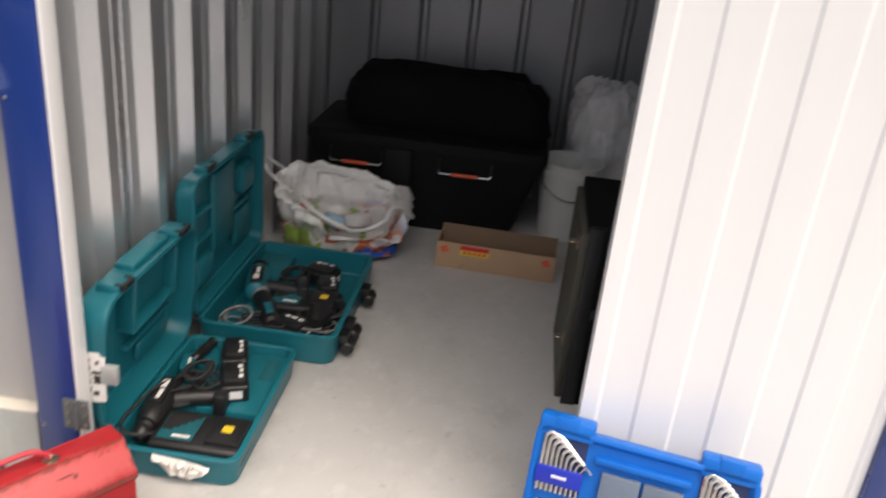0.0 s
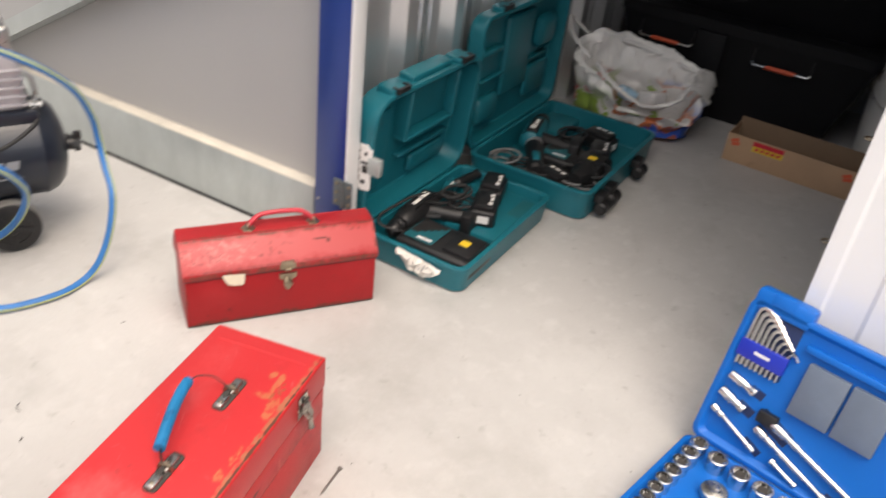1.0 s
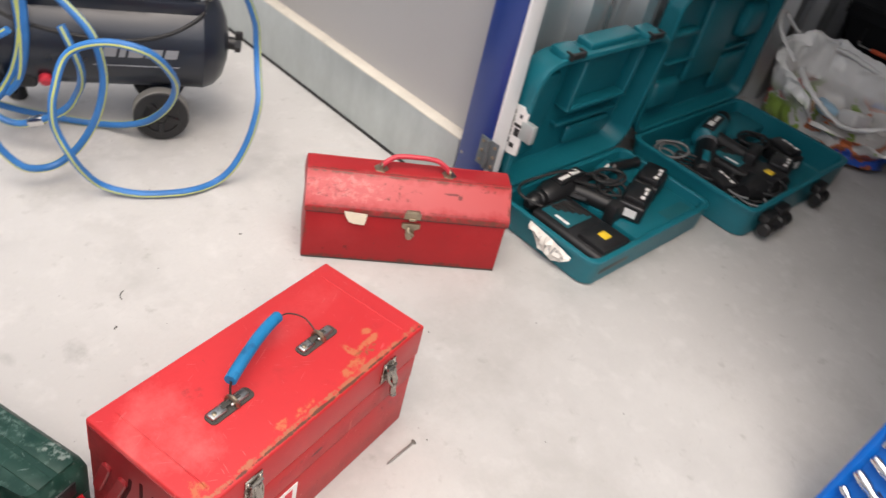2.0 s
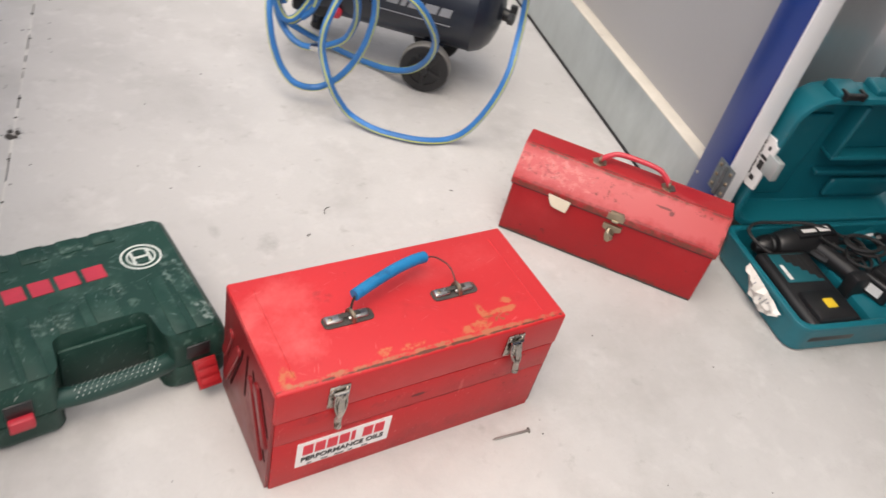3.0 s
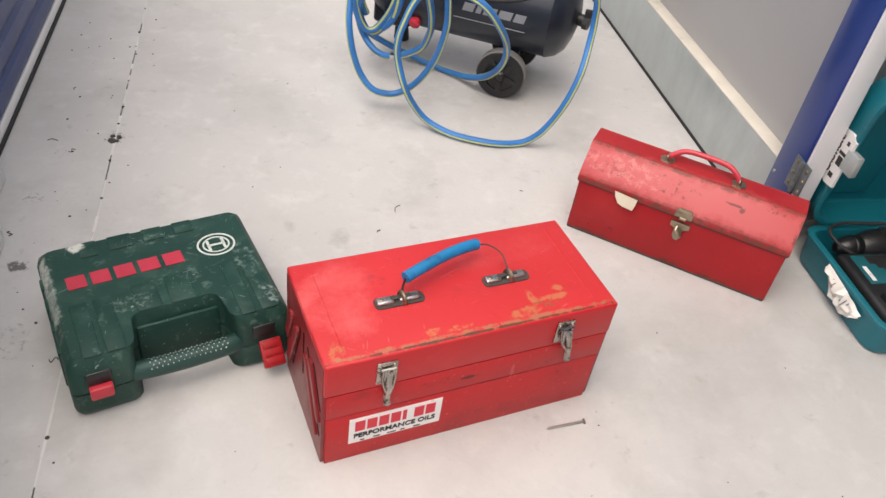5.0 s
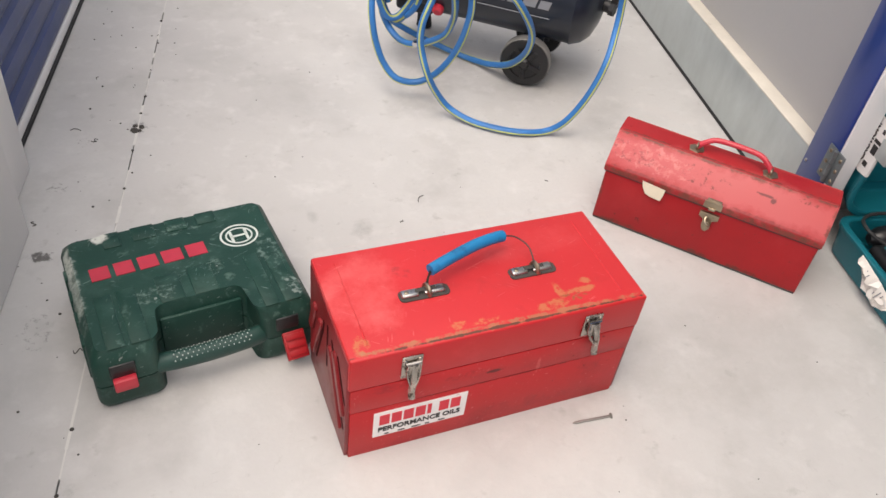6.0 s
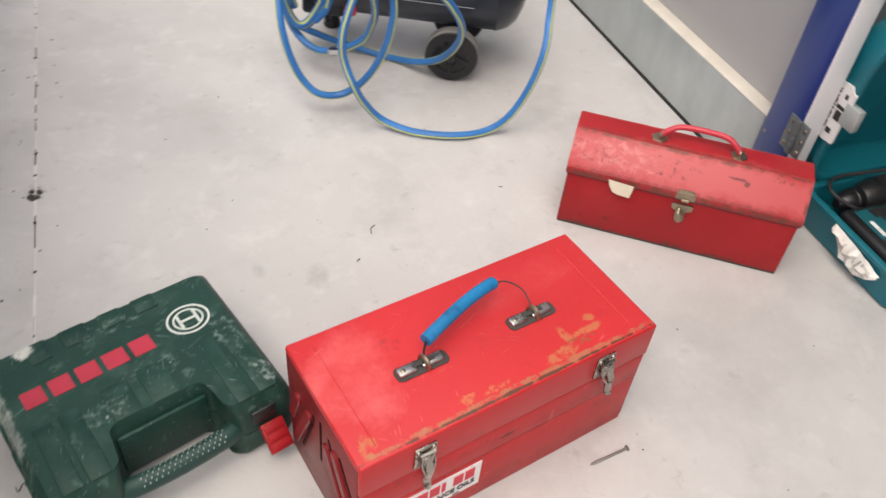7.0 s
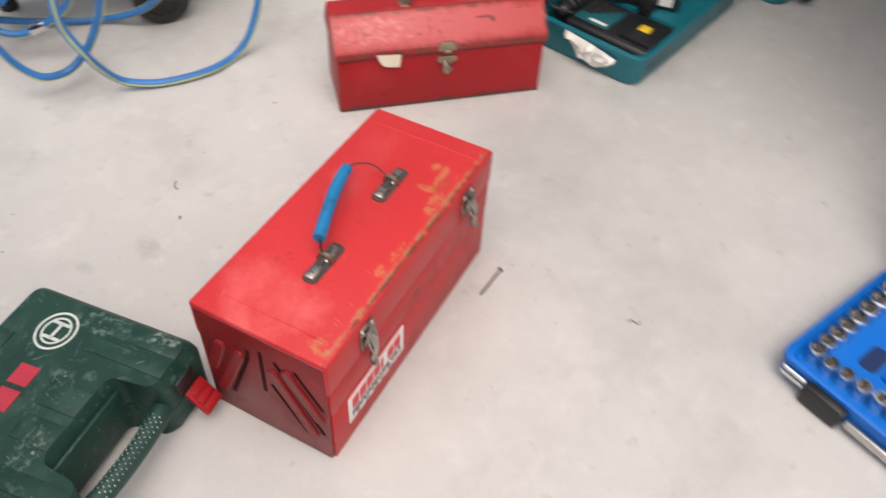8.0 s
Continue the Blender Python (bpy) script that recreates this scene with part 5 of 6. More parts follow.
def drill(m, body, label):
    """A pistol-grip cordless drill lying on its side."""
    t = thing("cordless_drill", m, label, "drill", "cordless drills")
    bm = bmesh.new()
    lathe(bm, (-0.09, 0, 0.035), (0.07, 0, 0.035), [(0, 0.018), (0.05, 0.03), (0.3, 0.034), (0.75, 0.033), (0.95, 0.027), (1, 0.022)], 20)
    part("motor_housing", bm, body, t)
    bm = bmesh.new()
    lathe(bm, (0.07, 0, 0.035), (0.125, 0, 0.035), [(0, 0.02), (0.1, 0.0235), (0.3, 0.0235), (0.34, 0.0215), (0.4, 0.0235), (0.6, 0.022), (0.9, 0.014), (1, 0.008)], 16)
    part("chuck", bm, BLACK, t)
    bm = bmesh.new()
    tube(bm, curve_points([(-0.03, -0.01, 0.035), (-0.045, -0.06, 0.033), (-0.06, -0.12, 0.033)], 5), 0.02, 12)
    part("grip", bm, BLACK, t)
    bm = bmesh.new()
    box(bm, (-0.105, -0.15, 0.005), (-0.02, -0.118, 0.065), 0.008)
    part("grip_foot", bm, BLACK, t)
    for z, q in ((0.062, 1), (0.008, -1)):
        bm = bmesh.new()
        box(bm, (-0.075, -0.018, min(z, z + q * 0.0085)), (0.03, 0.016, max(z, z + q * 0.0085)), 0.003)
        plate = part("side_plate", bm, BLACK, t)
        zz = sorted((z + q * 0.008, z + q * 0.0092))
        bars("print_bar", [((-0.06, -0.008, zz[0]), (-0.03, 0.008, zz[1])), ((-0.022, -0.008, zz[0]), (0.016, 0.002, zz[1]))], LABEL_WHITE, plate)
    bm = bmesh.new()
    tube(bm, curve_points([(-0.012, -0.03, 0.035), (-0.018, -0.045, 0.035), (-0.03, -0.06, 0.035)], 4), 0.009, 8)
    part("trigger", bm, BLACK, t)
    return t


def teal_case_one():
    X, Y, W, D, H = 1.147, 0.176, 0.562, 0.335, 0.085
    t = thing("teal_tool_case", pose(X, Y, 0, 0, 0, 1.0), "open teal plastic power tool case against the wall", "tool case", "open teal cases")
    bm = bmesh.new()
    tray(bm, W, D, H, 0.014, 0.035, 0.022)
    base = part("base", bm, TEAL, t)
    bm = bmesh.new()
    box(bm, (0.235, 0.016, 0.018), (W - 0.018, 0.2, 0.058), 0.008)
    box(bm, (0.45, 0.2, 0.018), (W - 0.018, D - 0.018, 0.06), 0.008)
    part("moulded_deck", bm, TEAL, base)
    bm = bmesh.new()
    box(bm, (0.4, 0.035, 0.056), (0.52, 0.075, 0.0585), 0.001)
    part("finger_slot", bm, PRINT_TEAL, base, "dark teal finger slot")
    bm = bmesh.new()
    box(bm, (0.24, 0.2, 0.018), (0.27, 0.33, 0.05), 0.006)
    part("divider", bm, TEAL, base)
    m = Matrix.Translation((0, D + 0.079, H + 0.006)) @ Matrix.Rotation(radians(95), 4, "X")
    lid = case_lid(W, 0.385, 0.08, 0.014, m, (
        (0.2, 0.47, 0.19, 0.205, 0.01, 0.06, 0.006), (0.2, 0.215, 0.2, 0.35, 0.01, 0.06, 0.006), (0.455, 0.47, 0.2, 0.35, 0.01, 0.06, 0.006), (0.215, 0.455, 0.205, 0.35, 0.01, 0.026, 0.004),
        (0.22, 0.5, 0.12, 0.135, 0.01, 0.035, 0.005), (0.04, 0.17, 0.05, 0.3, 0.01, 0.022, 0.008), (0.3, 0.5, 0.04, 0.1, 0.01, 0.03, 0.012), (0.19, 0.4, 0.375, 0.4, 0.008, 0.06, 0.006)), t, (0.105, 0.45), 0.075)
    for x in (0.08, W - 0.14):
        bm = bmesh.new()
        cyl(bm, (x, D + 0.004, H - 0.002), (x + 0.06, D + 0.004, H - 0.002), 0.006, 10)
        part("hinge_pin", bm, TEAL, t)
    # caution label wrapped round the near rim of the lid
    lm = Matrix.Translation((-0.0045, D + 0.006, 0.275)) @ Matrix(((0, 0, -1, 0), (0, 1, 0, 0), (1, 0, 0, 0), (0, 0, 0, 1)))
    bm = bmesh.new()
    loft(bm, [[Vector((x, y, z)) for x, y in ((-0.062, -0.026), (0.058, -0.03), (0.07, -0.012), (0.066, 0.018), (0.03, 0.03), (-0.05, 0.027), (-0.066, 0.004))] for z in (-0.006, 0.0006)])
    bm.transform(lm)
    lab = part("caution_label", bm, LABEL_WHITE, t, "torn white caution label with black print")
    writing("caution_word", "CAUTION!", 0.02, lm @ pose(0.008, 0.012, 0.0012), LABEL_BLACK, lab, bold=0.0005)
    bars("print_bar", [((x0, y0, 0.0002), (x0 + w, y0 + h, 0.0014)) for x0, y0, w, h in ((-0.046, -0.012, 0.012, 0.014), (-0.012, -0.018, 0.022, 0.016), (0.014, -0.02, 0.008, 0.022), (0.04, -0.016, 0.01, 0.008))], LABEL_BLACK, lab, m=lm)
    # The caution label's greyer wrapped side, made as a small block.
    bm = bmesh.new()
    box(bm, (-0.006, D - 0.052, 0.262), (0.012, D - 0.012, 0.312), 0.003)
    part("grey_block", bm, GALV, t, "small grey block standing for the folded side of the caution label")
    # torn label hanging crumpled over the near side of the base
    bm = bmesh.new()
    rng = random.Random(4)
    cols = []
    for i in range(13):
        u = i / 12
        y = 0.066 + 0.142 * u
        hi = 0.066 + 0.014 * u - 0.018 * max(0.0, 0.3 - u)
        lo = 0.052 - 0.034 * math.sin(math.pi * min(1.0, u * 1.15)) + 0.012 * max(0.0, u - 0.7) + rng.uniform(-0.004, 0.004)
        cols.append([Vector((-0.0045 - 0.012 * math.sin(math.pi * k / 5) * (0.4 + 0.6 * abs(noise.noise(Vector((u * 7, k * 0.9, 2))))) - 0.012 * noise.noise(Vector((u * 5, k, 8))) ** 2 * 4, y + rng.uniform(-0.002, 0.002), hi + (lo - hi) * k / 5)) for k in range(6)])
    rows = [[p for p in c] + [p + Vector((0.0008, 0, 0)) for p in reversed(c)] for c in cols]
    loft(bm, rows)
    torn = part("torn_label", bm, PAPER, t, "torn and crumpled white label", 20)
    for u, k0, k1 in ((3, 1, 2), (4, 1, 3), (5, 2, 3), (8, 1, 2), (9, 1, 3)):
        bm = bmesh.new()
        a, b = cols[u][k0], cols[u][k1]
        tube(bm, [a + Vector((-0.0006, 0, 0)), b + Vector((-0.0006, 0.004, 0))], 0.0014, 5)
        part("print_bar", bm, PRINT_GREY, torn)
    z = 0.024
    charger(pose(1.25, 0.3, z, 0, 0, 91))
    battery(pose(1.475, 0.3, 0.06, 0, 0, 22))
    battery(pose(1.603, 0.345, 0.06, 0, 0, 18))
    drill(pose(1.335, 0.458, 0.112, 180, 0, 184) @ Matrix.Scale(1.15, 4), BLACK, "black cordless drill lying in a teal case")
    t5 = thing("power_cord", pose(1.45, 0.43, 0.05), "thick bunched black tool cord", "cord")
    bm = bmesh.new()
    pts = []
    for k in range(52):
        a = k * 0.6
        w = 1 + 0.28 * math.sin(k * 0.83)
        pts.append((0.052 * math.cos(a) * w + 0.0008 * k, 0.034 * math.sin(a) * w - 0.0005 * k, 0.01 + 0.0011 * k))
    tube(bm, curve_points(pts, 3), 0.005, 7)
    part("cord", bm, RUBBER, t5)
    t6 = thing("bit_holder", pose(1.56, 0.47, 0.06, 0, 0, 14), "small teal bit holder with a white print", "bit holder")
    bm = bmesh.new()
    box(bm, (-0.04, -0.02, 0), (0.04, 0.02, 0.022), 0.005)
    body = part("body", bm, TEAL, t6)
    bars("print_bar", [((-0.026, -0.008, 0.0215), (0.014, 0.0, 0.0228))], LABEL_WHITE, body)
    t2 = thing("power_cord", pose(1.22, 0.465, 0.03), "loose black charger cord", "cord")
    bm = bmesh.new()
    tube(bm, curve_points([(0.02, -0.06, 0.04), (-0.03, -0.03, 0.06), (-0.04, 0.01, 0.07), (0.0, 0.035, 0.07), (0.06, 0.03, 0.075), (0.14, 0.01, 0.085), (0.22, -0.02, 0.07), (0.26, -0.05, 0.05), (0.2, -0.06, 0.06), (0.14, -0.03, 0.08)], 6), 0.0042, 7)
    coil = []
    for k in range(34):
        a = k * 0.62
        coil.append((0.2 + (0.032 + 0.006 * math.sin(k * 1.3)) * math.cos(a) + 0.001 * k, -0.1 + (0.04 + 0.008 * math.sin(k * 0.9)) * math.sin(a), 0.04 + 0.0011 * k))
    tube(bm, curve_points(coil, 3), 0.0038, 6)
    part("cord", bm, RUBBER, t2)
    t3 = thing("side_handle", pose(1.63, 0.452, 0.06, 0, 0, -8), "black ribbed auxiliary drill handle", "handle")
    bm = bmesh.new()
    lathe(bm, (-0.06, 0, 0.016), (0.06, 0, 0.016), [(0, 0.01), (0.08, 0.016), (0.3, 0.014), (0.55, 0.016), (0.8, 0.014), (0.95, 0.017), (1, 0.008)], 14)
    part("handle", bm, BLACK, t3)


def teal_case_two():
    X, Y, W, D, H = 1.755, 0.083, 0.66, 0.445, 0.105
    t = thing("teal_tool_case", pose(X, Y, 0, 0, 0, 0.5), "larger open teal plastic tool case with hanging latches", "tool case", "open teal cases")
    bm = bmesh.new()
    tray(bm, W, D, H, 0.014, 0.04, 0.02)
    base = part("base", bm, TEAL, t)
    bm = bmesh.new()
    box(bm, (0.2, 0.22, 0.016), (0.42, 0.36, 0.06), 0.012)
    box(bm, (0.44, 0.3, 0.016), (W - 0.02, D - 0.02, 0.07), 0.012)
    part("moulded_deck", bm, TEAL, base)
    m = Matrix.Translation((0, D + 0.058, H)) @ Matrix.Rotation(radians(90.5), 4, "X")
    lid = case_lid(W, 0.45, 0.062, 0.014, m, ((0.24, 0.44, 0.12, 0.4, 0.01, 0.03, 0.01), (0.06, 0.2, 0.06, 0.16, 0.01, 0.05, 0.024), (0.05, 0.2, 0.3, 0.32, 0.01, 0.04, 0.006), (0.47, 0.61, 0.24, 0.36, 0.01, 0.05, 0.03), (0.44, 0.62, 0.06, 0.18, 0.01, 0.03, 0.012), (0.1, 0.6, 0.2, 0.212, 0.01, 0.03, 0.004)), t, (0.14, 0.5))
    bm = bmesh.new()
    box(bm, (-0.004, D + 0.004, 0.3), (-0.002, D + 0.02, 0.38))
    part("edge_label", bm, LABEL_WHITE, t, "narrow white edge label")
    for x in (0.09, 0.17, 0.43):
        bm = bmesh.new()
        lathe(bm, (x - 0.035, -0.028, 0.04), (x + 0.035, -0.028, 0.04), [(0, 0.016), (0.08, 0.022), (0.3, 0.022), (0.4, 0.017), (0.6, 0.017), (0.7, 0.022), (0.92, 0.022), (1, 0.016)], 14)
        box(bm, (x - 0.03, -0.03, 0.055), (x + 0.03, 0.002, 0.085), 0.006)
        part("front_latch", bm, BLACK, t, "black latch hanging open")
    charger(pose(2.02, 0.25, 0.03, 0, 0, 92))
    battery(pose(2.257, 0.25, 0.04, 0, 0, 80))
    battery(pose(1.85, 0.25, 0.03, 0, 0, 70))
    drill(pose(2.1, 0.445, 0.05, 0, 0, 14) @ Matrix.Scale(1.2, 4), TEAL, "teal and black cordless drill in its case")
    t2 = thing("power_cord", pose(1.84, 0.33, 0.03), "coiled black and grey power cord", "cord")
    bm = bmesh.new()
    pts = []
    for k in range(40):
        a = k * 0.55
        pts.append((0.04 * math.cos(a) * (1 + 0.2 * math.sin(k * 1.7)), 0.075 * math.sin(a), 0.02 + 0.0012 * k))
    tube(bm, curve_points(pts, 3), 0.0045, 6)
    part("cord", bm, RUBBER, t2)
    t4 = thing("power_cord", pose(1.88, 0.17, 0.024), "bunched grey and black tool cord", "cord")
    for mat, off, rad in ((GREY_CORD, 0.0, 0.0036), (RUBBER, 0.05, 0.0042)):
        bm = bmesh.new()
        pts = []
        for k in range(46):
            a = k * 0.5 + off * 20
            w = 1 + 0.3 * math.sin(k * 0.77 + off * 30)
            pts.append((off + 0.045 * math.cos(a) * w, off * 0.4 + 0.05 * math.sin(a) * w, 0.012 + 0.0011 * k + off * 0.2))
        tube(bm, curve_points(pts, 3), rad, 6)
        part("cord", bm, mat, t4)
    battery(pose(2.13, 0.2, 0.045, 0, 0, 15))
    for x, y, mat, rad, lab in ((1.83, 0.43, GREY_CORD, 0.004, "tangled grey tool cord"), (2.2, 0.34, RUBBER, 0.0048, "coiled black tool cord"), (1.95, 0.15, RUBBER, 0.0045, "coiled black tool cord")):
        t6 = thing("power_cord", pose(x, y, 0.05), lab, "cord")
        bm = bmesh.new()
        pts = []
        for k in range(42):
            a = k * 0.57 + x * 9
            w = 1 + 0.35 * math.sin(k * 0.71 + y * 20)
            pts.append((0.06 * math.cos(a) * w, 0.04 * math.sin(a) * w, 0.008 + 0.0012 * k))
        tube(bm, curve_points(pts, 3), rad, 6)
        part("cord", bm, mat, t6)
    t7 = thing("grinder", pose(1.93, 0.36, 0.05, 0, 0, 28), "teal and black angle grinder lying in its case", "grinder")
    bm = bmesh.new()
    lathe(bm, (-0.13, 0, 0.035), (0.07, 0, 0.035), [(0, 0.022), (0.06, 0.03), (0.4, 0.026), (0.7, 0.032), (0.96, 0.034), (1, 0.026)], 18)
    part("motor_body", bm, BLACK, t7)
    bm = bmesh.new()
    lathe(bm, (0.07, 0, 0.035), (0.13, 0, 0.035), [(0, 0.03), (0.3, 0.033), (0.8, 0.028), (1, 0.016)], 16)
    part("gear_head", bm, ALLOY, t7, "cast metal gear head")
    bm = bmesh.new()
    box(bm, (-0.09, -0.012, 0.058), (-0.02, 0.012, 0.066), 0.003)
    part("switch_plate", bm, TEAL, t7, "teal plate with white print")
    t3 = thing("torch_light", pose(1.78, 0.2, 0.03, 0, 0, 20), "black round battery torch head", "torch")
    bm = bmesh.new()
    lathe(bm, (0.06, -0.05, 0.055), (0.13, -0.08, 0.055), [(0, 0.024), (0.2, 0.03), (0.7, 0.042), (0.95, 0.044), (1, 0.038)], 20)
    part("head", bm, BLACK, t3)


# ---- the blue socket set ----
def socket_set():
    W, D, H = 0.46, 0.365, 0.055
    f = pose(0.985, -0.506, 0, 0, 0, -101.3)
    t = thing("socket_set", f, "open bright blue socket set case with chrome tools", "socket set")
    bm = bmesh.new()
    tray(bm, W, D, H, 0.01, 0.022, 0.044, 0.003)
    bm.transform(Matrix.Translation((0, -D, 0)))
    base = part("base", bm, BLUE_CASE, t)
    bm = bmesh.new()
    box(bm, (0.13, -0.27, 0.04), (0.4, -0.1, 0.0535), 0.005)
    part("moulded_island", bm, BLUE_CASE, base)
    # Recess shade in the tray, laid on as thin plates.
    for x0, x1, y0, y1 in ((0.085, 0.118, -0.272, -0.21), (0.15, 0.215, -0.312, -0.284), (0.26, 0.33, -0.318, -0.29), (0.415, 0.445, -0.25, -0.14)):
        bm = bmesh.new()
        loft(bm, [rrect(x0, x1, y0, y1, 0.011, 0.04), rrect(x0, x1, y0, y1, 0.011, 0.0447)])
        part("tool_recess", bm, NAVY_SHADE, base, "flat navy patch painted as a shaded recess")
    for x in (0.06, 0.33):
        bm = bmesh.new()
        box(bm, (x, -D - 0.02, 0.002), (x + 0.075, -D + 0.004, 0.046), 0.006)
        latch = part("latch", bm, BLACK, t, "black plastic case latch")
        bm = bmesh.new()
        for k in range(2):
            tube(bm, [(x - 0.045, -D - 0.006, 0.022 + 0.014 * k), (x - 0.003, -D - 0.006, 0.022 + 0.014 * k)], 0.004, 8)
        part("latch_wire", bm, CHROME, latch)
    bm = bmesh.new()
    box(bm, (0.14, -D - 0.012, 0.012), (0.3, -D + 0.002, 0.03), 0.005)
    part("carry_handle", bm, STEEL, t, "grey carry handle bar")

    def socket(x, y, r, h):
        s = thing("socket", f @ Matrix.Translation((x, y, 0.044)), "chrome hex socket standing in the blue tray", "socket", "chrome sockets")
        bm = bmesh.new()
        loops = [ring((0, 0, 0), (0, 0, 1), r * 0.94, 18), ring((0, 0, h * 0.5), (0, 0, 1), r * 0.94, 18), ring((0, 0, h * 0.55), (0, 0, 1), r, 18), ring((0, 0, h - 0.0015), (0, 0, 1), r, 18), ring((0, 0, h), (0, 0, 1), r * 0.92, 18)]
        inner = []
        side = Vector((0, 0, 1)).orthogonal().normalized()
        up = Vector((0, 0, 1)).cross(side)
        for z in (h, h - 0.012):
            inner.append([side * (r * (0.76 if i % 3 else 0.66) * math.cos(2 * math.pi * i / 18)) + up * (r * (0.76 if i % 3 else 0.66) * math.sin(2 * math.pi * i / 18)) + Vector((0, 0, z)) for i in range(18)])
        loft(bm, loops + inner)
        shell = part("shell", bm, CHROME, s)
        # A dark plug paints the shade down the hole.
        bm = bmesh.new()
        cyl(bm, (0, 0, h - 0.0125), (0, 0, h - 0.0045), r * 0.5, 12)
        part("bore", bm, GRIME_AND_SHADE, shell, "dark plug painted as the shade inside the socket")

    rng = random.Random(5)
    # a row along the near long edge, the end and the hinge side
    y = -0.034
    for k in range(10):
        r = 0.0205 - 0.0008 * k
        socket(0.037, y, r, 0.034)
        y -= 1.94 * r - 0.0008
    x = 0.066
    for k in range(8):
        r = 0.0125 + 0.0004 * k
        socket(x, -0.332 + 0.002 * k, r, 0.03)
        x += 2 * r + 0.004
    for k in range(7):
        socket(0.086 + 0.051 * k, -0.044 - 0.003 * k, 0.0215 + 0.0003 * k, 0.034)
    # ratchet in the middle
    s = thing("ratchet", f @ Matrix.Translation((0.12, -0.12, 0.05)), "steel ratchet with a round head", "ratchet")
    bm = bmesh.new()
    lathe(bm, (0, 0, 0), (0, 0, 0.02), [(0, 0.024), (0.2, 0.027), (0.8, 0.027), (1, 0.02)], 24)
    lathe(bm, (0, 0, 0.02), (0, 0, 0.026), [(0, 0.012), (0.8, 0.011), (1, 0.006)], 16)
    part("head", bm, STEEL, s)
    bm = bmesh.new()
    tube(bm, [(0.02, -0.012, 0.01), (0.09, -0.06, 0.01)], 0.008, 10)
    part("shank", bm, CHROME, s)
    bm = bmesh.new()
    lathe(bm, (0.09, -0.06, 0.01), (0.19, -0.13, 0.01), [(0, 0.01), (0.1, 0.013), (0.5, 0.012), (0.9, 0.014), (1, 0.008)], 12)
    part("grip", bm, BLACK, s)

    # the lid, leaning back
    lh, tilt = 0.335, 74
    lm = Matrix.Translation((0, 0.006, H)) @ Matrix.Rotation(radians(tilt), 4, "X")
    bm = bmesh.new()
    tray(bm, W, lh, 0.05, 0.011, 0.022, 0.038, 0.003)
    box(bm, (0.0, lh - 0.02, 0.002), (0.12, lh + 0.024, 0.05), 0.008)
    box(bm, (W - 0.12, lh - 0.02, 0.002), (W, lh + 0.024, 0.05), 0.008)
    bm.transform(Matrix.Translation((0, 0, -0.05)))
    bm.transform(lm)
    lid = part("lid", bm, BLUE_CASE, t)

    def on_lid(x0, x1, y0, y1, z0, z1, b=0.002):
        bm = bmesh.new()
        box(bm, (x0, y0, z0 - 0.05), (x1, y1, z1 - 0.05), b)
        bm.transform(lm)
        return bm

    for x in (0.035, W - 0.085):
        part("latch_catch", on_lid(x, x + 0.05, lh + 0.0, lh + 0.027, 0.02, 0.0515), BLUE_CASE, lid)
    part("lid_ledge", on_lid(0.13, W - 0.13, lh - 0.055, lh - 0.04, 0.036, 0.052, 0.004), BLUE_CASE, lid)
    # Behind the hex keys the shade is a navy plate too.
    part("dark_well", on_lid(0.014, 0.112, 0.19, 0.322, 0.036, 0.0388, 0.0005), NAVY_SHADE, lid, "flat navy patch painted as a shaded hex key recess")
    part("dark_well", on_lid(W - 0.112, W - 0.014, 0.19, 0.322, 0.036, 0.0388, 0.0005), NAVY_SHADE, lid, "flat navy patch painted as a shaded hex key recess")
    lw = f @ lm @ Matrix.Translation((0, 0, -0.05))
    for x0, mat, lab in ((0.016, BLUE_HOLDER, "set of hex keys in a deep blue holder"), (W - 0.108, RED_PLASTIC, "set of hex keys in a red holder")):
        k_set = thing("hex_key_set", lw @ Matrix.Translation((x0 - 0.004, 0.186, 0.039)) @ Matrix.Diagonal((1.1, 1.25, 1, 1)), lab, "hex keys", "hex key sets")
        bm = bmesh.new()
        box(bm, (0, 0.018, 0), (0.092, 0.05, 0.014), 0.003)
        hold = part("holder", bm, mat, k_set)
        bm = bmesh.new()
        box(bm, (0.032, 0.032, 0.0135), (0.062, 0.037, 0.0148))
        part("print_bar", bm, LABEL_WHITE, hold)
        for k in range(9):
            x, r = 0.007 + 0.0098 * k, 0.005 - 0.0003 * k
            top = 0.108 - 0.0062 * k
            bm = bmesh.new()
            tube(bm, curve_points([(x, 0.004, 0.007), (x, 0.05, 0.007), (x, top - 0.012, 0.007), (x + 0.004, top - 0.002, 0.007), (x + 0.012, top + 0.001, 0.007), (x + 0.034 - 0.0016 * k, top - 0.006, 0.007)], 4), r, 6)
            part("hex_key", bm, CHROME, k_set)
    for x0, x1 in ((0.15, 0.232), (0.238, 0.32)):
        b_ = thing("small_parts_box", lw @ Matrix.Translation((x0, 0.15, 0.038)), "small frosted grey parts box in the lid", "parts box", "small parts boxes")
        bm = bmesh.new()
        box(bm, (0, 0, 0), (x1 - x0, 0.115, 0.016), 0.003)
        part("cover", bm, GREY_CLEAR, b_)
    # flat navy plates painted as shaded recesses, then extension bars and handles lying in the lid
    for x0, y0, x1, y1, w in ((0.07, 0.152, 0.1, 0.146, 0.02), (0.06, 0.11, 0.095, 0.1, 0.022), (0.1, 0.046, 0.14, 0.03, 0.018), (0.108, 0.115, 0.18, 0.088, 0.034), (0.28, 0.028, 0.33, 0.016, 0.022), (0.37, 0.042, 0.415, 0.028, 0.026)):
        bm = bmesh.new()
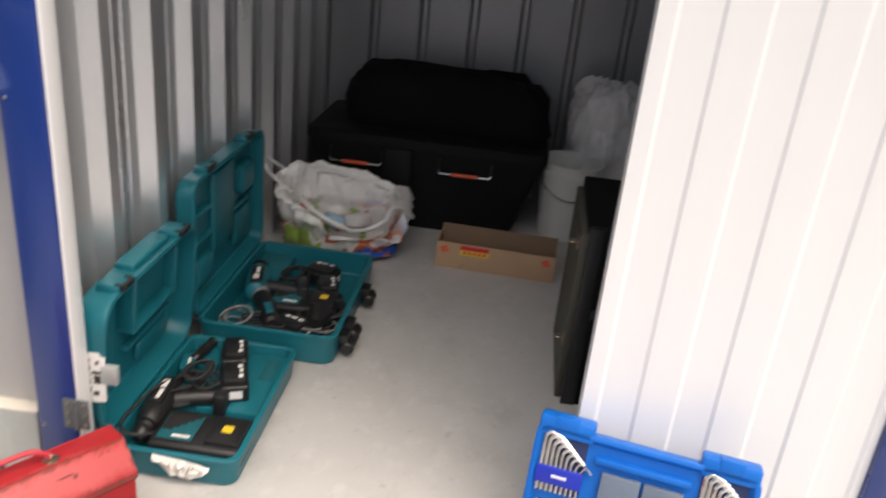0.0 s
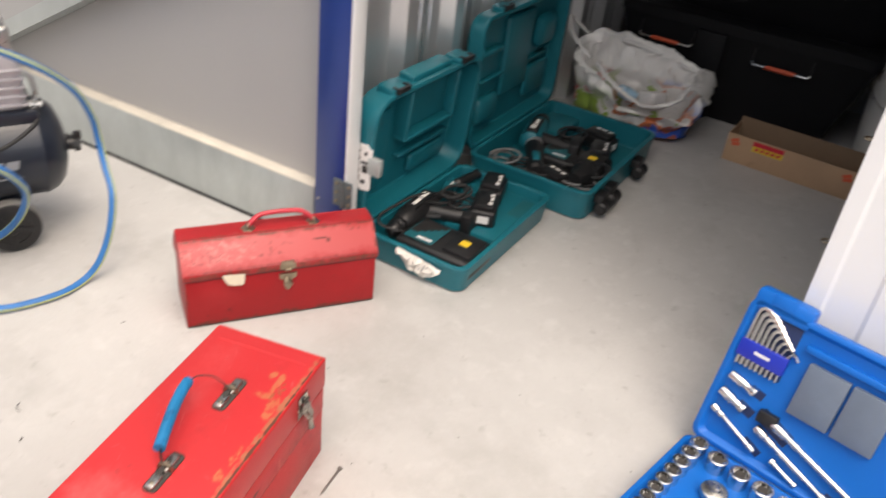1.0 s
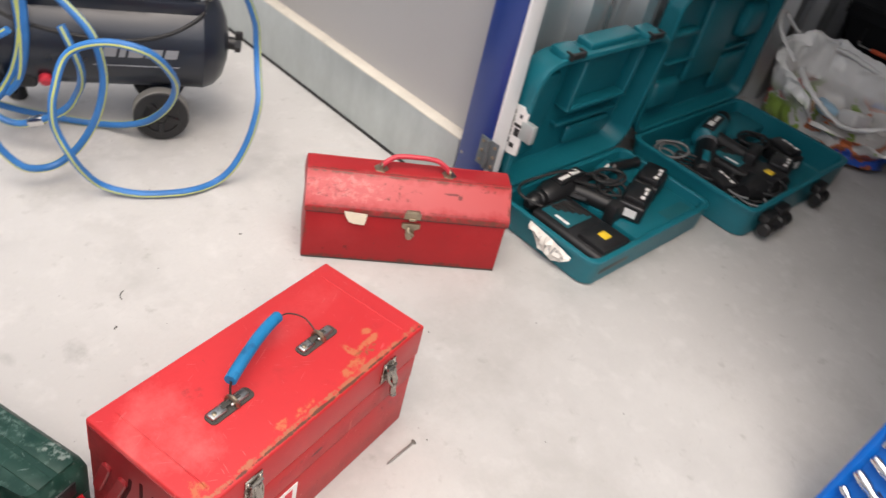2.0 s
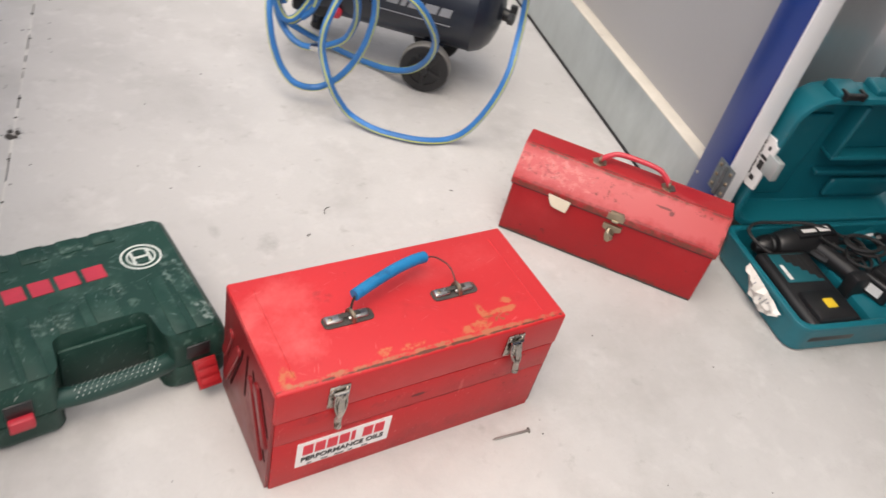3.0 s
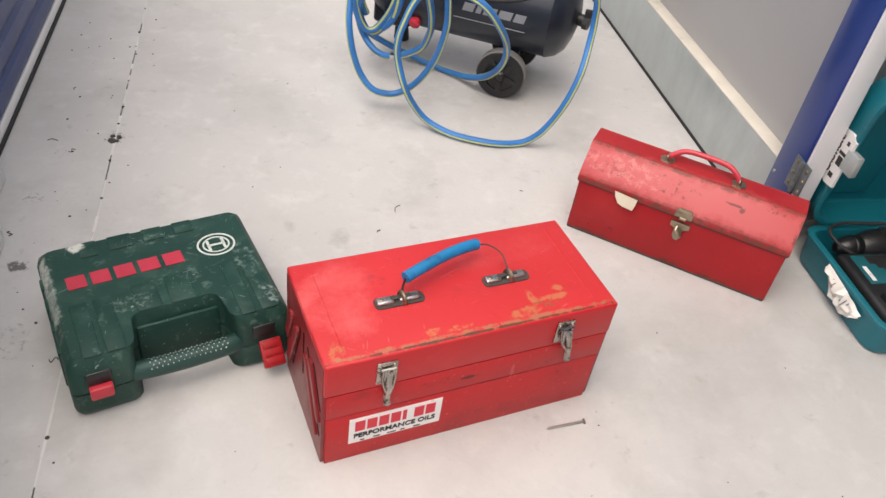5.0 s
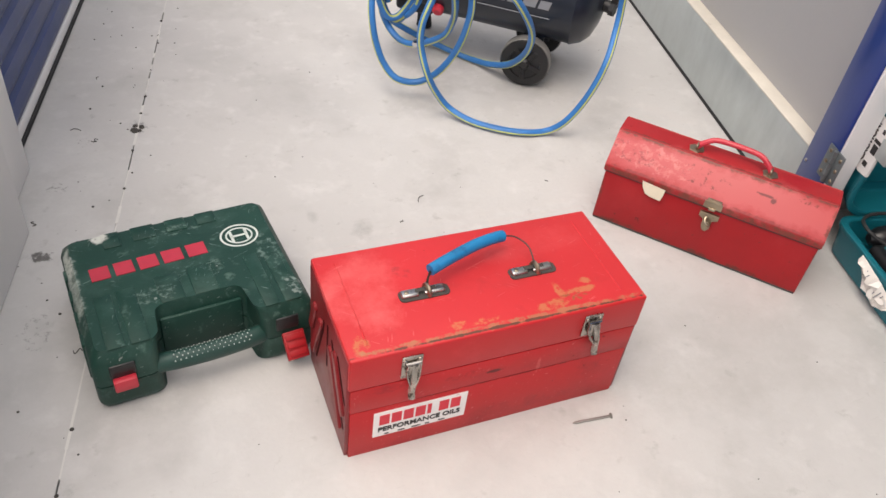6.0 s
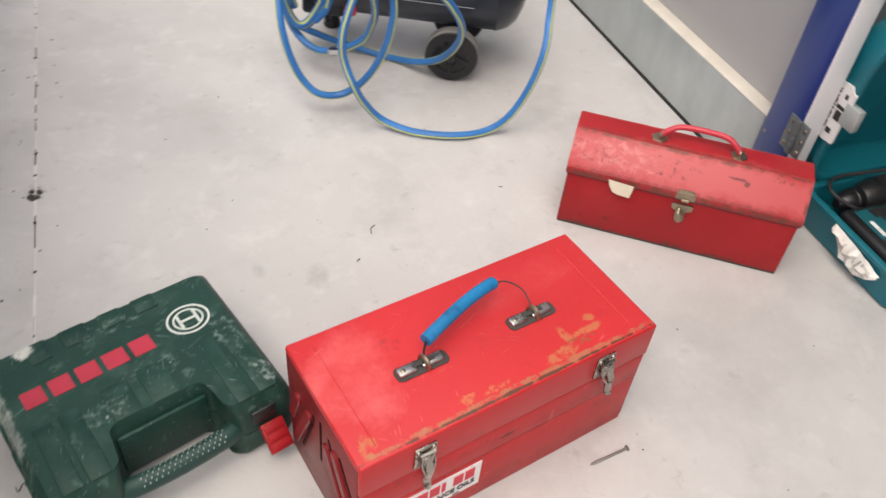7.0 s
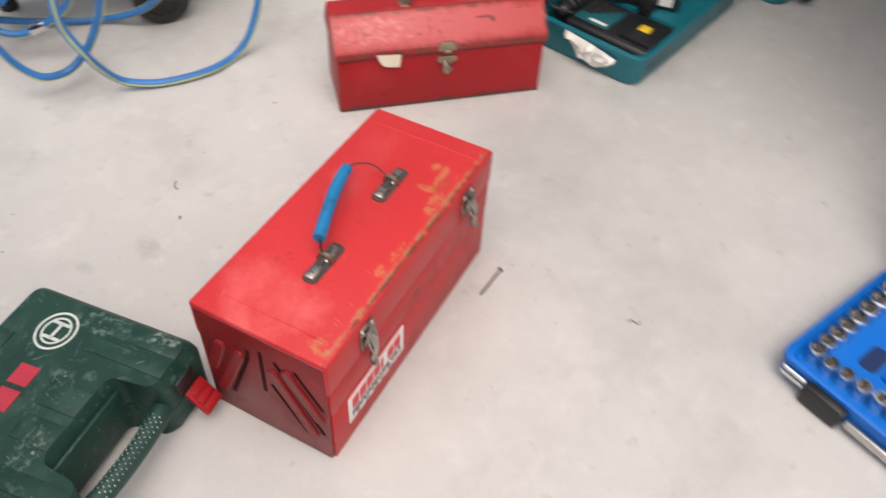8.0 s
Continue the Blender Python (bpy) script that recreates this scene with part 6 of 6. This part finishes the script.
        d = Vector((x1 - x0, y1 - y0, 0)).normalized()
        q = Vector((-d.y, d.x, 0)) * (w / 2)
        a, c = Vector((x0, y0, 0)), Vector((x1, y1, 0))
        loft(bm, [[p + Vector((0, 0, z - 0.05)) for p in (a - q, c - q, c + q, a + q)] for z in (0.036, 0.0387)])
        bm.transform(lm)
        part("tool_recess", bm, NAVY_SHADE, lid, "flat navy patch painted as a shaded recess")
    for x0, y0, x1, y1, r, name, lab in ((0.022, 0.163, 0.085, 0.15, 0.0085, "spark_plug_socket", "long chrome plug socket clipped in the lid"), (0.018, 0.122, 0.078, 0.104, 0.0095, "spark_plug_socket", "long chrome plug socket clipped in the lid"), (0.016, 0.08, 0.13, 0.034, 0.0068, "extension_bar", "chrome extension bar clipped in the lid"),
                                         (0.135, 0.112, 0.4, 0.03, 0.0078, "breaker_bar", "long chrome breaker bar clipped in the lid"), (0.112, 0.085, 0.3, 0.02, 0.0074, "extension_bar", "long chrome extension bar clipped in the lid"), (0.165, 0.038, 0.23, 0.016, 0.0072, "extension_bar", "short chrome extension bar clipped in the lid")):
        b_ = thing(name, lw @ Matrix.Translation((0, 0, 0.046)), lab, "socket tool", "tools in the lid")
        bm = bmesh.new()
        if name == "spark_plug_socket":
            r *= 1.2
            lathe(bm, (x0, y0, 0), (x1, y1, 0), [(0, r * 0.9), (0.04, r), (0.5, r), (0.56, r * 0.82), (0.8, r * 0.82), (0.84, r), (0.97, r), (1, r * 0.8)], 14)
        else:
            r *= 0.8
            lathe(bm, (x0, y0, 0), (x1, y1, 0), [(0, r * 1.2), (0.02, r * 1.6), (0.13, r * 1.6), (0.15, r * 1.15), (0.24, r * 1.3), (0.26, r), (0.85, r), (0.87, r * 1.35), (0.97, r * 1.35), (1, r)], 14)
        part("shaft", bm, CHROME, b_)
        if name == "breaker_bar":
            bm = bmesh.new()
            box(bm, (x0 - 0.03, y0 - 0.012, -0.009), (x0 + 0.012, y0 + 0.016, 0.009), 0.004)
            part("joint_head", bm, BLACK, b_)


# ---- at the back of the unit ----
def carrier_bag():
    """An open, slumped bag: its back rim stands, its front rim sags, two loop handles flop to one end."""
    t = thing("carrier_bag", pose(2.7, 0.28, 0, 0, 0, 8) @ Matrix.Diagonal((1, 1, 0.92, 1)), "crumpled white printed plastic carrier bag full of groceries", "carrier bag")
    n = 48
    loops = []
    for share, a, b in ((0.0, 0.1, 0.19), (0.03, 0.125, 0.225), (0.25, 0.15, 0.245), (0.5, 0.155, 0.255), (0.75, 0.15, 0.26), (0.92, 0.145, 0.262), (1.0, 0.138, 0.255), (0.97, 0.124, 0.242), (0.82, 0.115, 0.23), (0.6, 0.112, 0.222), (0.4, 0.108, 0.21), (0.22, 0.1, 0.19), (0.14, 0.05, 0.1)):
        inner = a < 0.14 and share > 0.4
        loop = []
        for i in range(n):
            ang = 2 * math.pi * i / n
            c, q = math.cos(ang), math.sin(ang)
            rim = 0.265 + 0.065 * c + 0.055 * q + 0.03 * noise.noise(Vector((3 * c, 3 * q, 7))) - (0.06 if c < -0.3 and q < 0.2 else 0.0) * min(1.0, (-0.3 - c) * 3)
            wob = (0.16 + 0.16 * share) * (0.6 if inner else 1.0)
            d = noise.noise(Vector((1.6 * c, 1.6 * q, share * 2.4))) * wob + noise.noise(Vector((4.6 * c, 4.6 * q, share * 5 + 4))) * wob * 0.5
            loop.append(Vector((a * (1 + d) * c - (0.05 * share if c < 0 else 0), b * (1 + d * 0.6) * math.copysign(abs(q) ** 0.85, q), max(0.0, rim * share))))
        loops.append(loop)
    bm = bmesh.new()
    loft(bm, loops)
    bmesh.ops.subdivide_edges(bm, edges=bm.edges[:], cuts=2, use_grid_fill=True)
    for v in bm.verts:
        if v.co.z > 0.008:
            w = v.co * 11
            fold = 0.45 - abs(noise.noise(v.co * 17 + Vector((0, 0, v.co.z * 9)))) - 0.6 * abs(noise.noise(v.co * 41))
            v.co += Vector((noise.noise(w), noise.noise(w + Vector((9, 2, 4))), noise.noise(w + Vector((3, 8, 1))))) * 0.016
            v.co += Vector((v.co.x, v.co.y * 0.6, 0.02)).normalized() * fold * 0.026
            v.co.z = max(v.co.z, 0.004)
    part("film", bm, CARRIER, t, smooth=50)
    # the rolled upper edge and a flap of film folded out at the low end
    bm = bmesh.new()
    flap = []
    for i in range(9):
        u = i / 8
        flap.append([Vector((-0.1 + 0.2 * u, -0.2 - 0.075 * k + 0.02 * noise.noise(Vector((u * 5, k * 3, 1))), 0.235 + 0.03 * u + 0.05 * k - 0.075 * k * k + 0.02 * noise.noise(Vector((u * 6, k * 2, 5))))) for k in (0, 0.25, 0.5, 0.75, 1.0, 1.15)])
    loft(bm, [row + [p + Vector((0, 0, 0.0015)) for p in reversed(row)] for row in flap])
    part("folded_flap", bm, SACK, t, "white film flap folded outwards", 50)
    for pts, rad in (([(0.06, 0.21, 0.3), (0.05, 0.27, 0.335), (0.04, 0.33, 0.385), (0.0, 0.335, 0.395), (-0.04, 0.315, 0.36), (-0.07, 0.26, 0.31), (-0.09, 0.2, 0.27)], 0.008),
                     ([(-0.1, 0.17, 0.26), (-0.15, 0.1, 0.22), (-0.17, 0.0, 0.17), (-0.16, -0.08, 0.15), (-0.13, -0.17, 0.19), (-0.07, -0.2, 0.24)], 0.0101),
                     ([(0.11, 0.18, 0.315), (0.12, 0.06, 0.305), (0.12, -0.08, 0.275), (0.09, -0.19, 0.25)], 0.0101)):
        bm = bmesh.new()
        way = curve_points(pts, 8)
        tube(bm, way, rad, 8)
        for v in bm.verts:
            v.co += Vector((noise.noise(v.co * 40), noise.noise(v.co * 43), noise.noise(v.co * 47))) * 0.007
        part("handle" if rad < 0.01 else "rolled_rim", bm, SACK, t, "twisted white plastic film", 60)
    for x, y, z, w, d, h, rx, rz, mat in ((-0.02, 0.04, 0.13, 0.09, 0.07, 0.05, 20, 25, LABEL_BLUE), (0.02, -0.06, 0.12, 0.1, 0.08, 0.06, -15, -30, LABEL_WHITE), (0.0, 0.13, 0.1, 0.08, 0.1, 0.05, 5, 10, CARD)):
        bm = bmesh.new()
        box(bm, (-w / 2, -d / 2, -h / 2), (w / 2, d / 2, h / 2), 0.014, 3, m=pose(x, y, z, rx, 10, rz))
        part("grocery_packet", bm, mat, t, "crumpled packet inside the bag")


def black_trunk():
    X0, X1, Y0, Y1, H = 2.99, 3.52, -0.53, 0.52, 0.415
    t = thing("storage_trunk", pose(X0, Y1, 0, 0, 0, -90), "large black plastic storage trunk with red-grip handles", "storage trunk")
    w, d = Y1 - Y0, X1 - X0
    bm = bmesh.new()
    loft(bm, [rrect(0.1, w - 0.13, 0.02, d - 0.02, 0.03, 0), rrect(0.0, w, 0.0, d, 0.03, H - 0.05), rrect(-0.006, w + 0.006, -0.008, d, 0.03, H - 0.048), rrect(-0.006, w + 0.006, -0.008, d, 0.03, H - 0.005), rrect(0.0, w, 0.0, d, 0.03, H)])
    part("tub", bm, BLACK_TUB, t)
    for x0, x1 in ((0.34, 0.47),):
        bm = bmesh.new()
        box(bm, (x0, -0.018, 0.0), (x1, 0.03, H - 0.05), 0.012)
        part("front_pillar", bm, BLACK_TUB, t)
    for x in (0.22, 0.705):
        bm = bmesh.new()
        tube(bm, [(x - 0.115, -0.02, 0.296), (x - 0.113, -0.022, 0.289), (x - 0.108, -0.024, 0.284), (x + 0.108, -0.024, 0.284), (x + 0.113, -0.022, 0.289), (x + 0.115, -0.02, 0.296)], 0.004, 6)
        hd = part("bail_handle", bm, STEEL, t, "wire bail handle")
        bm = bmesh.new()
        lathe(bm, (x - 0.06, -0.024, 0.284), (x + 0.06, -0.024, 0.284), [(0, 0.006), (0.08, 0.009), (0.92, 0.009), (1, 0.006)], 10)
        for q in (-1, 1):
            arm = bmesh.new()
            tube(arm, [(x + q * 0.115, -0.004, 0.345), (x + q * 0.115, -0.0195, 0.297)], 0.0035, 6)
            part("bail_arm", arm, BLACK, hd, "black bail arm")
        part("red_grip", bm, PRINT_ORANGE, hd, "orange red handle grip")
    # dark bundle on top of the trunk
    b_ = thing("black_bag", pose(3.32, -0.06, H), "slumped black cloth bag on the storage trunk", "bag")
    loops = []
    for z, a, b in ((0.0, 0.2, 0.45), (0.05, 0.22, 0.465), (0.12, 0.215, 0.46), (0.19, 0.2, 0.44), (0.235, 0.17, 0.4), (0.255, 0.06, 0.2)):
        loop = []
        for i in range(36):
            ang = 2 * math.pi * i / 36
            c, s = math.cos(ang), math.sin(ang)
            k = 1 + 0.1 * noise.noise(Vector((2 * c, 2 * s, z * 8))) + 0.06 * noise.noise(Vector((6 * c, 6 * s, z * 20)))
            loop.append(Vector((a * k * math.copysign(abs(c) ** 0.4, c), b * k * math.copysign(abs(s) ** 0.3, s), z * (1 + 0.15 * noise.noise(Vector((3 * c, 3 * s, 2)))) * (1.0 if s > -0.6 else 0.9))))
        loops.append(loop)
    bm = bmesh.new()
    loft(bm, loops)
    part("cloth", bm, BLACK_DULL, b_, smooth=50)
    for y in (-0.2, 0.2):
        bm = bmesh.new()
        tube(bm, curve_points([(-0.18, y - 0.05, 0.15), (-0.12, y - 0.03, 0.21), (0.0, y, 0.225), (0.1, y + 0.04, 0.21), (0.17, y + 0.05, 0.16)], 5), 0.012, 8)
        part("carry_strap", bm, BLACK_DULL, b_)


def cardboard_box():
    t = thing("cardboard_box", pose(2.622, -0.126, 0, 0, 0, -92.0), "open low brown cardboard box with printed corners", "cardboard box")
    W, D, H, k = 0.487, 0.16, 0.112, 0.004
    bm = bmesh.new()
    box(bm, (0, 0, 0), (W, k, H), 0.001)
    front = part("front_panel", bm, CARD, t)
    bm = bmesh.new()
    box(bm, (0, k, 0.0), (k, D, H), 0.001)
    box(bm, (W - k, k, 0.0), (W, D, H), 0.001)
    box(bm, (k, k, 0), (W - k, D, k))
    part("side_panel", bm, CARD, t)
    bm = bmesh.new()
    box(bm, (0, D, 0), (W, D + k, H + 0.02), 0.001)
    part("back_panel", bm, CARD_IN, t)
    bm = bmesh.new()
    box(bm, (0.1, -0.0012, 0.066), (0.215, 0.002, 0.106))
    lab = part("printed_label", bm, YELLOW, front, "yellow and red printed label")
    bm = bmesh.new()
    box(bm, (0.1, -0.002, 0.088), (0.215, 0.0, 0.106))
    for q in range(5):
        box(bm, (0.112 + 0.02 * q, -0.002, 0.072), (0.124 + 0.02 * q, 0.0, 0.082))
    part("print_bars", bm, LABEL_RED, lab)
    for x in (0.018, W - 0.055):
        bm = bmesh.new()
        for dx, dz in ((0.0, 0.0), (0.014, 0.006), (0.005, -0.012), (0.02, -0.008)):
            lathe(bm, (x + dx + 0.006, 0.001, 0.085 + dz), (x + dx + 0.006, -0.0015, 0.085 + dz), [(0, 0.009), (1, 0.008)], 10)
        part("corner_print", bm, PRINT_ORANGE, front, "faded red corner print")


def bucket_and_sack():
    t = thing("bucket", pose(3.16, -0.65, 0), "white plastic bucket with a black rim opening", "bucket")
    bm = bmesh.new()
    c = Vector((0, 0, 0))
    prof = ((0.0, 0.1), (0.004, 0.112), (0.3, 0.138), (0.302, 0.147), (0.322, 0.147), (0.324, 0.14), (0.35, 0.143), (0.352, 0.148), (0.362, 0.148), (0.362, 0.137), (0.06, 0.108))
    loft(bm, [ring((0, 0, z), (0, 0, 1), r, 36) for z, r in prof])
    part("pail", bm, WHITE_PLASTIC, t)
    bm = bmesh.new()
    tube(bm, curve_points([(0.0, 0.148, 0.31), (-0.09, 0.11, 0.25), (-0.145, 0.0, 0.21), (-0.1, -0.11, 0.25), (0.0, -0.148, 0.31)], 6), 0.003, 6)
    part("bail", bm, STEEL, t, "thin wire bail")
    t = thing("plastic_sack", pose(3.41, -0.79, 0) @ Matrix.Diagonal((0.95, 0.95, 0.87, 1)), "tall milky plastic sack standing by the bucket", "plastic sack")
    loops = []
    for z, r in ((0.0, 0.12), (0.02, 0.15), (0.2, 0.16), (0.4, 0.17), (0.55, 0.185), (0.66, 0.18), (0.73, 0.15), (0.77, 0.09), (0.74, 0.06), (0.66, 0.03)):
        loop = []
        for i in range(40):
            a = 2 * math.pi * i / 40
            k = 1 + 0.16 * noise.noise(Vector((2.2 * math.cos(a), 2.2 * math.sin(a), z * 6))) + 0.07 * noise.noise(Vector((7 * math.cos(a), 7 * math.sin(a), z * 14)))
            loop.append(Vector((r * k * math.cos(a), r * k * math.sin(a), z + (0.05 * noise.noise(Vector((3 * math.cos(a), 3 * math.sin(a), 5))) if z > 0.5 else 0))))
        loops.append(loop)
    bm = bmesh.new()
    loft(bm, loops)
    bmesh.ops.subdivide_edges(bm, edges=bm.edges[:], cuts=2, use_grid_fill=True)
    for v in bm.verts:
        if v.co.z > 0.01:
            v.co += Vector((noise.noise(v.co * 15), noise.noise(v.co * 15 + Vector((5, 5, 5))), noise.noise(v.co * 15 + Vector((9, 1, 3))))) * 0.014
            fold = 0.4 - abs(noise.noise(v.co * 11 + Vector((0, 0, v.co.z * 6)))) - 0.6 * abs(noise.noise(v.co * 29))
            v.co += Vector((v.co.x, v.co.y, 0.01)).normalized() * fold * 0.034
    part("film", bm, SACK, t, smooth=60)


def black_cabinet():
    t = thing("black_equipment_case", pose(1.75, -0.615, 0, 0, 0, 0), "tall black equipment case with ring latches", "equipment case")
    bm = bmesh.new()
    box(bm, (0.0, -0.42, 0.0), (0.5, -0.02, 0.58), 0.006)
    body = part("body", bm, BLACK_DULL, t)
    bm = bmesh.new()
    box(bm, (0.03, -0.02, 0.0), (0.47, 0.0, 0.55), 0.003)
    part("side_board", bm, FRAME_DARK, t, "dark olive side board")
    bm = bmesh.new()
    for a, b in (((-0.004, -0.06, 0.0), (0.02, -0.018, 0.582)), ((-0.004, -0.42, 0.3), (0.012, -0.06, 0.33))):
        box(bm, a, b, 0.003)
    part("edge_trim", bm, BLACK, t)
    for x, z in ((0.1, 0.5), (0.06, 0.2)):
        bm = bmesh.new()
        box(bm, (x - 0.02, 0.0, z - 0.02), (x + 0.02, 0.004, z + 0.02), 0.001)
        latch = part("ring_latch", bm, BRASS, t, "small ring latch")
        bm = bmesh.new()
        pts = [(x + 0.012 * math.cos(a), 0.016 + 0.012 * math.sin(a), z) for a in [2 * math.pi * i / 12 for i in range(13)]]
        tube(bm, pts, 0.003, 6)
        part("ring", bm, BRASS, latch)


# ---- small things on the floor ----
def litter():
    t = thing("nail", pose(0.479, 0.053, 0, 0, 0, 188.5), "long dull steel nail on the concrete", "nail")
    bm = bmesh.new()
    lathe(bm, (0.0, 0, 0.0035), (0.077, 0, 0.0026), [(0, 0.0055), (0.02, 0.0055), (0.03, 0.0024), (0.92, 0.0023), (1, 0.0004)], 10)
    part("shank", bm, NAIL, t)
    rng = random.Random(33)
    bm = bmesh.new()
    for k in range(95):
        x, y = (rng.uniform(-0.64, -0.4), rng.uniform(-0.1, 1.6)) if k < 60 else (rng.uniform(-0.5, 1.0), rng.uniform(-0.5, 1.6))
        q = rng.uniform(0.0006, 0.0024 if k < 60 else 0.0015)
        lathe(bm, (x, y, -0.0005), (x + q * 0.4, y, q * 0.9), [(0, q * 1.5), (0.6, q * rng.uniform(0.7, 1.3)), (1, q * 0.3)], 6)
    tagged(part("floor_grit", bm, GRIME_AND_SHADE, None), "dark crumbs of grit scattered on the concrete", "grit", kind="stuff")
    rng = random.Random(21)
    for x, y, s in ((0.202, 0.681, 0.014), (-0.59, 1.18, 0.006), (-0.6, 0.94, 0.012), (-0.55, 0.9, 0.008), (-0.62, 0.6, 0.007), (0.55, -0.2, 0.012), (-0.47, 0.25, 0.008), (0.15, 0.05 + 0.55, 0.005), (0.52, 0.75, 0.004)):
        t = thing("wire_scrap", pose(x, y, 0.0, 0, 0, rng.uniform(0, 360)), "tiny dark scrap lying on the floor", "scrap", "floor scraps")
        bm = bmesh.new()
        tube(bm, curve_points([(-s, 0, 0.0012), (-s * 0.3, s * rng.uniform(-0.9, 0.9), 0.0015), (s * 0.4, s * rng.uniform(-0.6, 0.9), 0.0015), (s, s * rng.uniform(-0.4, 0.4), 0.0012)], 4), 0.0009, 5)
        part("strand", bm, GRIME_AND_SHADE, t)


compressor()
hose()
teal_case_one()
teal_case_two()
socket_set()
carrier_bag()
black_trunk()
cardboard_box()
bucket_and_sack()
black_cabinet()
litter()
